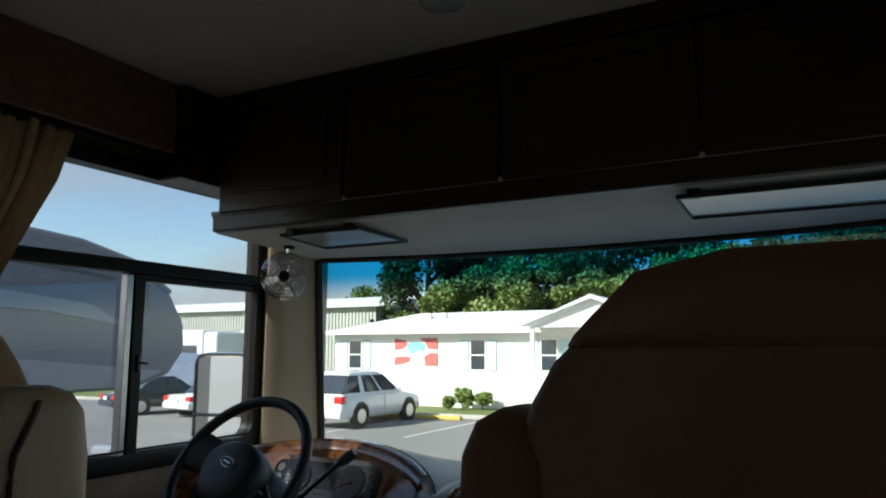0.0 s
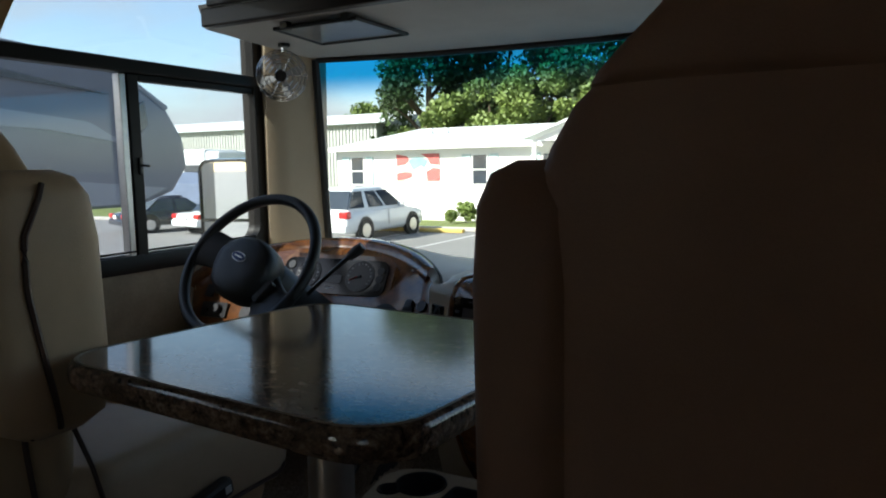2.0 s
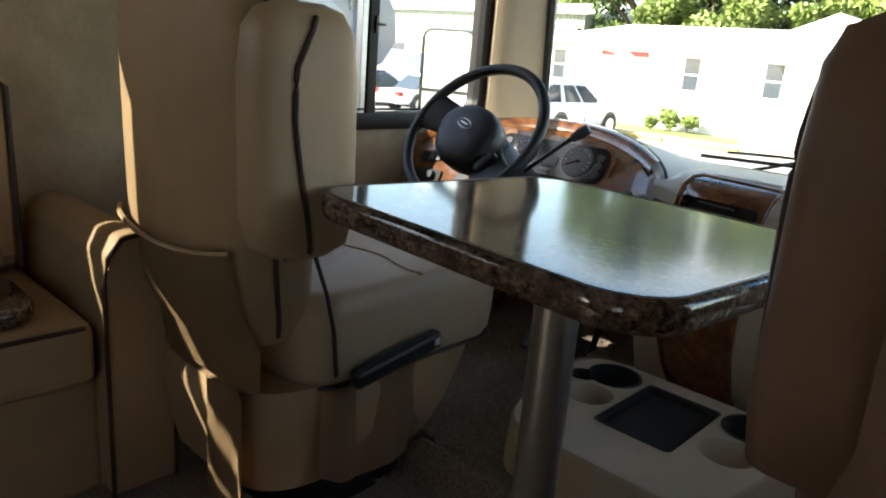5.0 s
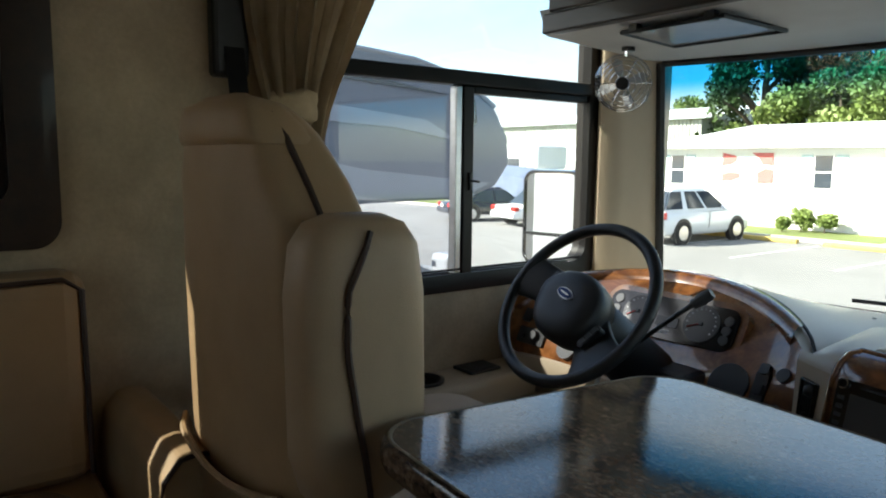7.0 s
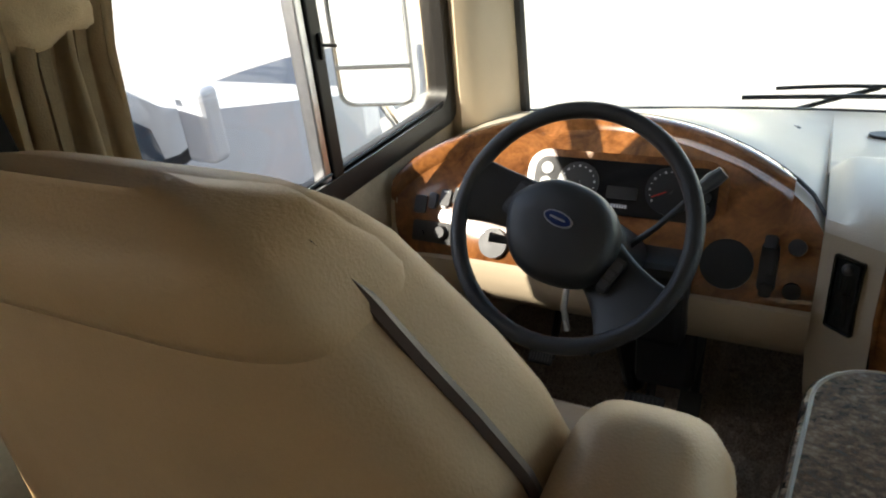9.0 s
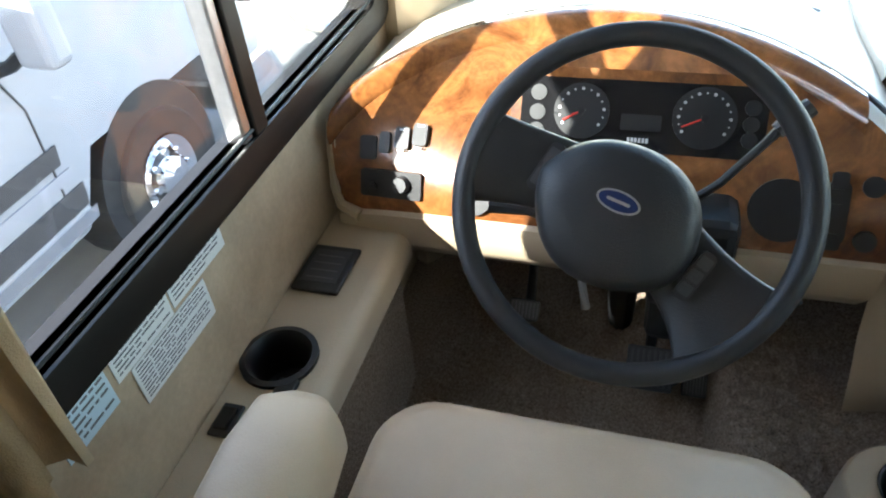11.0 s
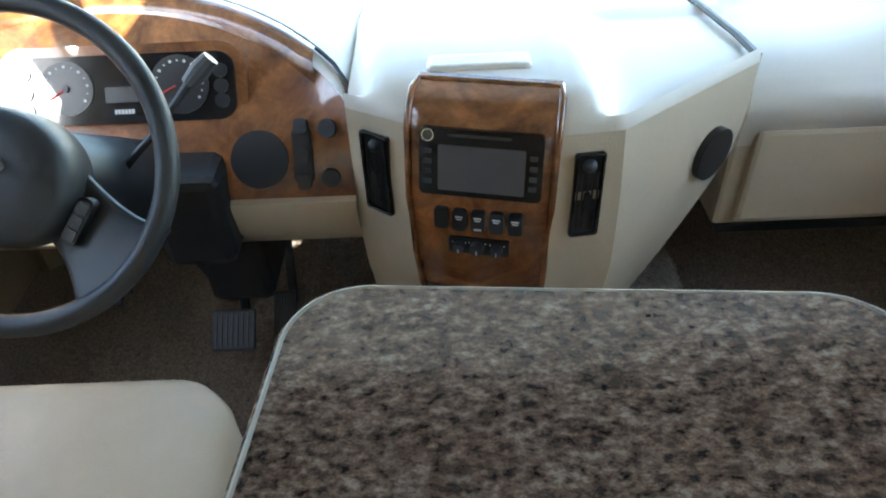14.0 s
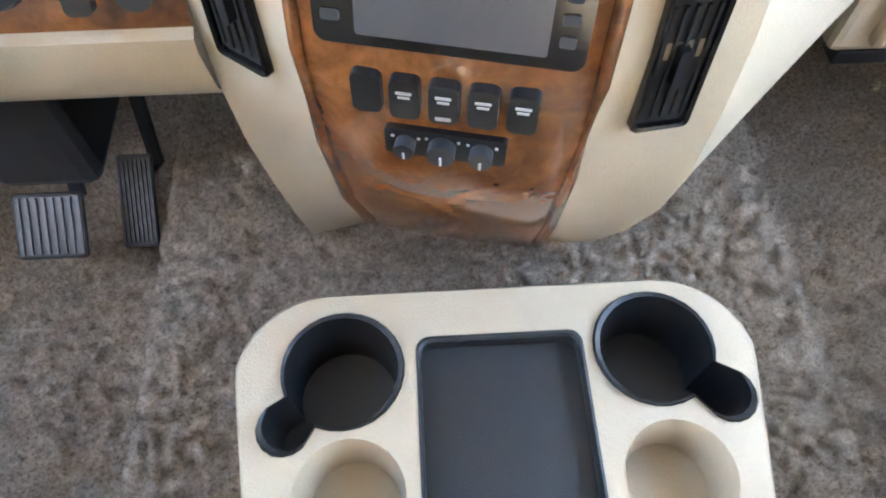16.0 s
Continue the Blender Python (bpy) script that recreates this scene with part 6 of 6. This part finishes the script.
# ---- vehicles ----
def car(name, at, heading, L, W, H, paint, label, category, style="suv", group="parked vehicles"):
    """A parked vehicle, nose along +y before turning; belt line, greenhouse, wheels, lamps and glass are parts."""
    M = Matrix.Translation(at) @ pose(0, 0, 0, 0, 0, heading)
    e = thing(name, at, label, category, group)
    hw = W / 2
    belt = H * (0.60 if style == "suv" else 0.56)
    zb = 0.28
    hood = {"suv": 0.60, "sedan": 0.58, "pickup": 0.60}[style] * H * 1.0
    st = [(-L / 2, 0.86, zb + 0.12, belt * 0.86), (-L / 2 + 0.08, 0.95, zb + 0.02, belt * 0.97), (-L / 2 + 0.5, 1.0, zb, belt), (0.0, 1.0, zb, belt), (L / 2 - 1.25, 1.0, zb, belt), (L / 2 - 0.9, 0.99, zb, hood * 0.93), (L / 2 - 0.35, 0.95, zb, hood * 0.86), (L / 2 - 0.06, 0.86, zb + 0.03, hood * 0.76), (L / 2, 0.76, zb + 0.12, hood * 0.62)]
    rings = []
    for y, f, z0, z1 in st:
        w = hw * f
        rings.append([(sx * w * k, y, z) for sx, k, z in ((1, 0.86, z0), (1, 0.97, z0 + 0.12), (1, 1.0, z0 + (z1 - z0) * 0.5), (1, 0.95, z1 - 0.06), (1, 0.82, z1), (-1, 0.82, z1), (-1, 0.95, z1 - 0.06), (-1, 1.0, z0 + (z1 - z0) * 0.5), (-1, 0.97, z0 + 0.12), (-1, 0.86, z0))])
    body = smooth(part("body", moved(loft(rings), M), paint, e), 55)
    y0, y1 = {"suv": (-L / 2 + 0.12, L / 2 - 1.35), "sedan": (-L / 2 + 0.75, L / 2 - 1.35), "pickup": (-0.35, L / 2 - 1.5)}[style]
    r0, r1 = {"suv": (y0 + 0.42, y1 - 1.0), "sedan": (y0 + 0.7, y1 - 0.85), "pickup": (y0 + 0.1, y1 - 0.75)}[style]
    gw0, gw1 = hw * 0.93, hw * 0.74
    bot = round_rect(-gw0, gw0, y0, y1, 0.16)
    topq = round_rect(-gw1, gw1, r0, r1, 0.16)
    ym = (r0 + r1) / 2
    gh = loft([[(x, y, belt - 0.04) for x, y in bot], [(x, y, H - 0.075) for x, y in topq], [(x * 0.97, ym + (y - ym) * 0.985, H - 0.045) for x, y in topq], [(x * 0.86, ym + (y - ym) * 0.94, H - 0.012) for x, y in topq], [(x * 0.5, ym + (y - ym) * 0.75, H) for x, y in topq]])
    cabin = smooth(part("cabin", moved(gh, M), paint, e), 50)
    def glass(c, g=0.012):
        v = [Vector(p) for p in c]
        n = (v[1] - v[0]).cross(v[3] - v[0]).normalized()
        mid = sum(v, Vector()) / 4
        if n.dot(mid - Vector((0, (y0 + y1) / 2, belt))) < 0:
            n = -n
        v = [mid + (p - mid) * 0.95 for p in v]
        part("window", moved(loft([[p - n * 0.01 for p in v], [p + n * g for p in v]]), M), DARK_GLASS, e)
    zl, zh = belt + 0.01, H - 0.10
    def gp(sx, ye, t):
        yb, yr = (y0, r0) if ye == 0 else (y1, r1)
        return Vector((sx * (gw0 + (gw1 - gw0) * t), yb + (yr - yb) * t, belt - 0.04 + (H - 0.03 - belt) * t))
    for sx in (1, -1):
        spans = ((0.0, 0.27), (0.34, 0.63), (0.66, 0.97)) if style == "suv" else ((0.03, 0.48), (0.52, 0.97))
        for a, b in spans:
            q = []
            for f, t in ((a, 0.1), (b, 0.1), (b, 0.93), (a, 0.93)):
                p0, p1 = gp(sx, 0, t), gp(sx, 1, t)
                q.append(p0 + (p1 - p0) * f)
            glass(q)
    glass([gp(-1, 0, 0.06), gp(1, 0, 0.06), gp(1, 0, 0.95), gp(-1, 0, 0.95)], 0.02)
    glass([gp(-1, 1, 0.08), gp(1, 1, 0.08), gp(1, 1, 0.93), gp(-1, 1, 0.93)])
    if style == "pickup":
        part("bed", moved(box(-hw * 0.8, hw * 0.8, -L / 2 + 0.12, y0 - 0.05, belt - 0.08, belt + 0.01), M), BLACK, e)
    R = 0.36 if style != "sedan" else 0.32
    for sx in (1, -1):
        for yy in (-L / 2 + 0.95, L / 2 - 0.95):
            part("wheel_arch", moved(disc((sx * (hw * 1.0 + 0.004), yy, R + 0.02), (sx, 0, 0), R + 0.07, 0.12, 28), M), BLACK, e)
            wl_ = part("wheel", moved(disc((sx * (hw + 0.02), yy, R), (sx, 0, 0), R, 0.22, 28), M), TYRE, e)
            part("rim", moved(disc((sx * (hw + 0.026), yy, R), (sx, 0, 0), R * 0.62, 0.1, 20), M), ALUMINIUM, wl_)
        part("tail_lamp", moved(box(sx * hw * 0.78 - 0.17, sx * hw * 0.78 + 0.17, -L / 2 - 0.015, -L / 2 + 0.22, belt * 0.74, belt * 0.96, 0.04), M), TAIL_RED, e)
        part("head_lamp", moved(box(sx * hw * 0.66 - 0.16, sx * hw * 0.66 + 0.16, L / 2 - 0.28, L / 2 - 0.03, hood * 0.62, hood * 0.76, 0.04), M), ACRYLIC, e)
        part("door_mirror", moved(box(sx * (hw + 0.1) - 0.1, sx * (hw + 0.1) + 0.1, y1 - 0.55, y1 - 0.42, belt, belt + 0.15, 0.03), M), paint, e)
    part("bumper", moved(box(-hw * 0.93, hw * 0.93, -L / 2 - 0.06, -L / 2 + 0.2, zb + 0.05, zb + 0.28, 0.05), M), paint if style != "pickup" else CHROME, e)
    part("plate", moved(box(-0.17, 0.17, -L / 2 - 0.075, -L / 2 - 0.06, zb + 0.30, zb + 0.44), M), PAPER, e)
    part("seam", moved(tube([(hw + 0.002, -0.1, zb + 0.2), (hw + 0.002, -0.1, belt - 0.05)], 0.008, 5), M), BLACK, body)
    return e


car("suv", (-13.98, 20.55, GZ), -2, 4.7, 1.87, 1.75, CAR_WHITE, "white sport utility vehicle parked facing the office", "car")
car("sedan", (-23.2, 20.3, GZ), -20, 4.6, 1.8, 1.42, CAR_DARK, "dark blue sedan parked before a covered trailer", "car", "sedan")
car("sedan", (-20.4, 20.8, GZ), -10, 4.5, 1.8, 1.45, CAR_WHITE, "white sedan parked beside a pickup", "car", "sedan")
car("pickup_truck", (-19.0, 22.5, GZ), -60, 5.4, 1.95, 1.85, CAR_WHITE, "white pickup truck parked across the lot", "pickup", "pickup")

# fifth-wheel trailer: its raised curved nose beside the coach
ft = thing("fifth_wheel_trailer", (-10.4, 0.0, GZ), "large grey fifth-wheel trailer with a rounded raised nose", "trailer")
nose_o = [(-4.0, -0.75), (1.5, -0.75), (2.2, 0.0), (2.6, 0.5), (7.4, 0.52), (8.05, 0.72), (8.35, 1.1), (8.30, 1.55), (8.0, 2.0), (7.3, 2.42), (6.4, 2.62), (4.5, 2.75), (-4.0, 2.82)]
part("shell", prism(nose_o, "x", -11.6, -9.2, 0.06), TRAILER_GREY, ft)
part("roof_edge", tube([(-9.22, y, z + 0.02) for y, z in nose_o[8:]], 0.04, 6), TRAILER_PALE, ft)
swoosh = prism([(2.6, 0.56), (7.3, 0.56), (7.9, 0.78), (5.5, 1.0), (3.2, 1.45), (0.0, 1.5), (0.0, 0.6)], "x", -9.19, -9.17)
part("graphic", swoosh, TRAILER_PALE, ft)
part("graphic", prism([(7.3, 1.5), (7.6, 1.75), (7.55, 2.1), (7.35, 1.95), (7.25, 1.7)], "x", -9.19, -9.165), CAR_DARK, ft)
part("graphic", prism([(0.0, 1.9), (4.5, 1.95), (6.6, 1.75), (7.2, 1.45), (6.0, 1.62), (3.0, 1.75), (0.0, 1.7)], "x", -9.19, -9.168), TRAILER_PALE, ft)
part("graphic", prism([(0.0, 2.42), (5.2, 2.38), (7.0, 2.15), (5.0, 2.28), (0.0, 2.3)], "x", -9.19, -9.166), CAR_DARK, ft)
part("landing_leg", box(-9.5, -9.38, 2.3, 2.42, GZ, 0.0), BLACK, ft)
part("landing_leg", box(-11.3, -11.18, 2.3, 2.42, GZ, 0.0), BLACK, ft)
for y in (-2.6, -1.7):
    part("wheel", disc((-9.18, y, GZ + 0.38), (1, 0, 0), 0.38, 0.25, 28), TYRE, ft)

# a white motorhome and a covered boat further off
cov = thing("motorhome", (-32, 27, GZ), "white motorhome parked across the lot", "motorhome")
part("body", box(-36, -28.5, 27.0, 29.5, GZ + 0.5, 2.1, 0.12, 3), ROOF_WHITE, cov)
part("overcab", box(-28.7, -27.6, 27.1, 29.4, 0.75, 2.0, 0.15, 3), ROOF_WHITE, cov)
part("cab", box(-28.6, -26.4, 27.2, 29.3, GZ + 0.5, 0.35, 0.2, 3), ROOF_WHITE, cov)
for x in (-34.5, -32.2, -30.0):
    part("window", box(x, x + 1.1, 26.95, 27.02, 0.6, 1.3, 0.02), DARK_GLASS, cov)
part("stripe", box(-36, -28.6, 26.96, 27.0, -0.1, 0.1), TRAILER_GREY, cov)
for x in (-34, -27.6):
    part("wheel", disc((x, 26.98, GZ + 0.4), (0, -1, 0), 0.4, 0.25, 24), TYRE, cov)
boat = thing("covered_boat", (-25.6, 25, GZ), "boat on a trailer under a slate blue cover", "boat")
part("cover", loft([[(x, 24.3 + dy, z) for dy, z in ((-w, 0.0 + GZ + 0.7), (-w * 0.9, zt * 0.7 + GZ + 0.7), (0, zt + GZ + 0.7), (w * 0.9, zt * 0.7 + GZ + 0.7), (w, GZ + 0.7))] for x, w, zt in ((-28.5, 1.0, 1.0), (-27, 1.15, 1.6), (-25, 1.1, 1.5), (-23, 0.8, 0.9), (-22.2, 0.2, 0.6))]), mat("boat_cover_cloth", (0.10, 0.13, 0.20), 0.8, var=0.2, scale=2), boat)
for x in (-26.6, -25.7):
    part("wheel", disc((x, 23.2, GZ + 0.33), (0, -1, 0), 0.33, 0.2, 24), TYRE, boat)
part("frame", box(-28.4, -21.8, 24.2, 24.4, GZ + 0.45, GZ + 0.6), BLACK, boat)

# neighbouring cutaway van, close beside the driver's window
van = thing("cutaway_van", (-4.9, 3.0, GZ), "silver cutaway van motorhome parked close alongside", "van")
VX = -4.15
side_o = [(-2.5, GZ + 0.55), (3.05, GZ + 0.50), (3.2, GZ + 0.95), (4.35, GZ + 0.95), (4.5, GZ + 0.55), (5.0, GZ + 0.55), (5.1, GZ + 0.8), (5.05, GZ + 1.15), (4.85, GZ + 1.35), (3.2, GZ + 1.62), (2.95, GZ + 1.72), (2.05, GZ + 2.45), (1.7, GZ + 2.6), (-2.5, GZ + 2.65)]
smooth(part("body", prism(side_o, "x", VX - 1.9, VX, 0.05), SILVER, van), 20)
part("side_window", prism([(0.9, GZ + 1.48), (2.90, GZ + 1.48), (2.86, GZ + 1.68), (2.04, GZ + 2.34), (1.0, GZ + 2.38)], "x", VX + 0.001, VX + 0.012), DARK_GLASS, van)
part("windscreen", loft([[(x, y, z) for x, y, z in ((VX - 0.1, 3.0, GZ + 1.74), (VX - 1.8, 3.0, GZ + 1.74), (VX - 1.7, 2.12, GZ + 2.44), (VX - 0.2, 2.12, GZ + 2.44))], [(x, y + 0.02, z + 0.02) for x, y, z in ((VX - 0.1, 3.0, GZ + 1.74), (VX - 1.8, 3.0, GZ + 1.74), (VX - 1.7, 2.12, GZ + 2.44), (VX - 0.2, 2.12, GZ + 2.44))]]), DARK_GLASS, van)
part("arch", disc((VX + 0.004, 3.68, GZ + 0.46), (1, 0, 0), 0.53, 0.3, 36), BLACK, van)
vw = part("wheel", lathe([(0.0, -0.2), (0.40, -0.2), (0.42, -0.14), (0.42, -0.03), (0.395, 0.0), (0.26, 0.0)], 36, (VX + 0.03, 3.68, GZ + 0.42), pose(0, 0, 0, 0, 90, 0)), TYRE, van)
smooth(vw, 50)
hub = part("hub_cap", lathe([(0.255, -0.03), (0.25, 0.0), (0.20, -0.02), (0.13, -0.04), (0.12, 0.03), (0.06, 0.05), (0.0, 0.05)], 32, (VX + 0.035, 3.68, GZ + 0.42), pose(0, 0, 0, 0, 90, 0)), CHROME, vw, "chrome wheel cover with lug caps")
for k in range(8):
    a = 2 * math.pi * k / 8
    part("lug_cap", disc((VX + 0.055, 3.68 + 0.16 * math.cos(a), GZ + 0.42 + 0.16 * math.sin(a)), (1, 0, 0), 0.022, 0.03, 12), CHROME, hub)
for z, h, mt in ((GZ + 0.56, 0.07, CHROME), (GZ + 0.66, 0.12, GRAPHITE), (GZ + 0.83, 0.06, TRAILER_PALE), (GZ + 0.93, 0.10, GRAPHITE)):
    part("side_stripe", prism([(-2.4, z), (3.1 - (z - GZ - 0.5) * 0.2, z), (3.12 - (z - GZ - 0.5) * 0.2, z + h), (-2.4, z + h)], "x", VX + 0.001, VX + 0.012), mt, van)
part("door_seam", tube([(VX + 0.003, 2.95, GZ + 0.65), (VX + 0.003, 2.98, GZ + 1.25), (VX + 0.003, 2.85, GZ + 1.6)], 0.006, 5), GRAPHITE, van)
part("door_mirror", box(VX + 0.20, VX + 0.40, 2.88, 3.02, GZ + 1.50, GZ + 1.90, 0.04, 3), SILVER, van)
part("mirror_arm", tube([(VX - 0.02, 2.88, GZ + 1.46), (VX + 0.12, 2.92, GZ + 1.5), (VX + 0.24, 2.95, GZ + 1.58)], 0.03, 8), BLACK, van)
part("head_lamp", box(VX - 0.30, VX + 0.006, 4.80, 5.04, GZ + 0.95, GZ + 1.22, 0.03), ACRYLIC, van)
part("bumper", box(VX - 1.88, VX + 0.02, 4.45, 5.14, GZ + 0.40, GZ + 0.66, 0.06, 3), CHROME, van)
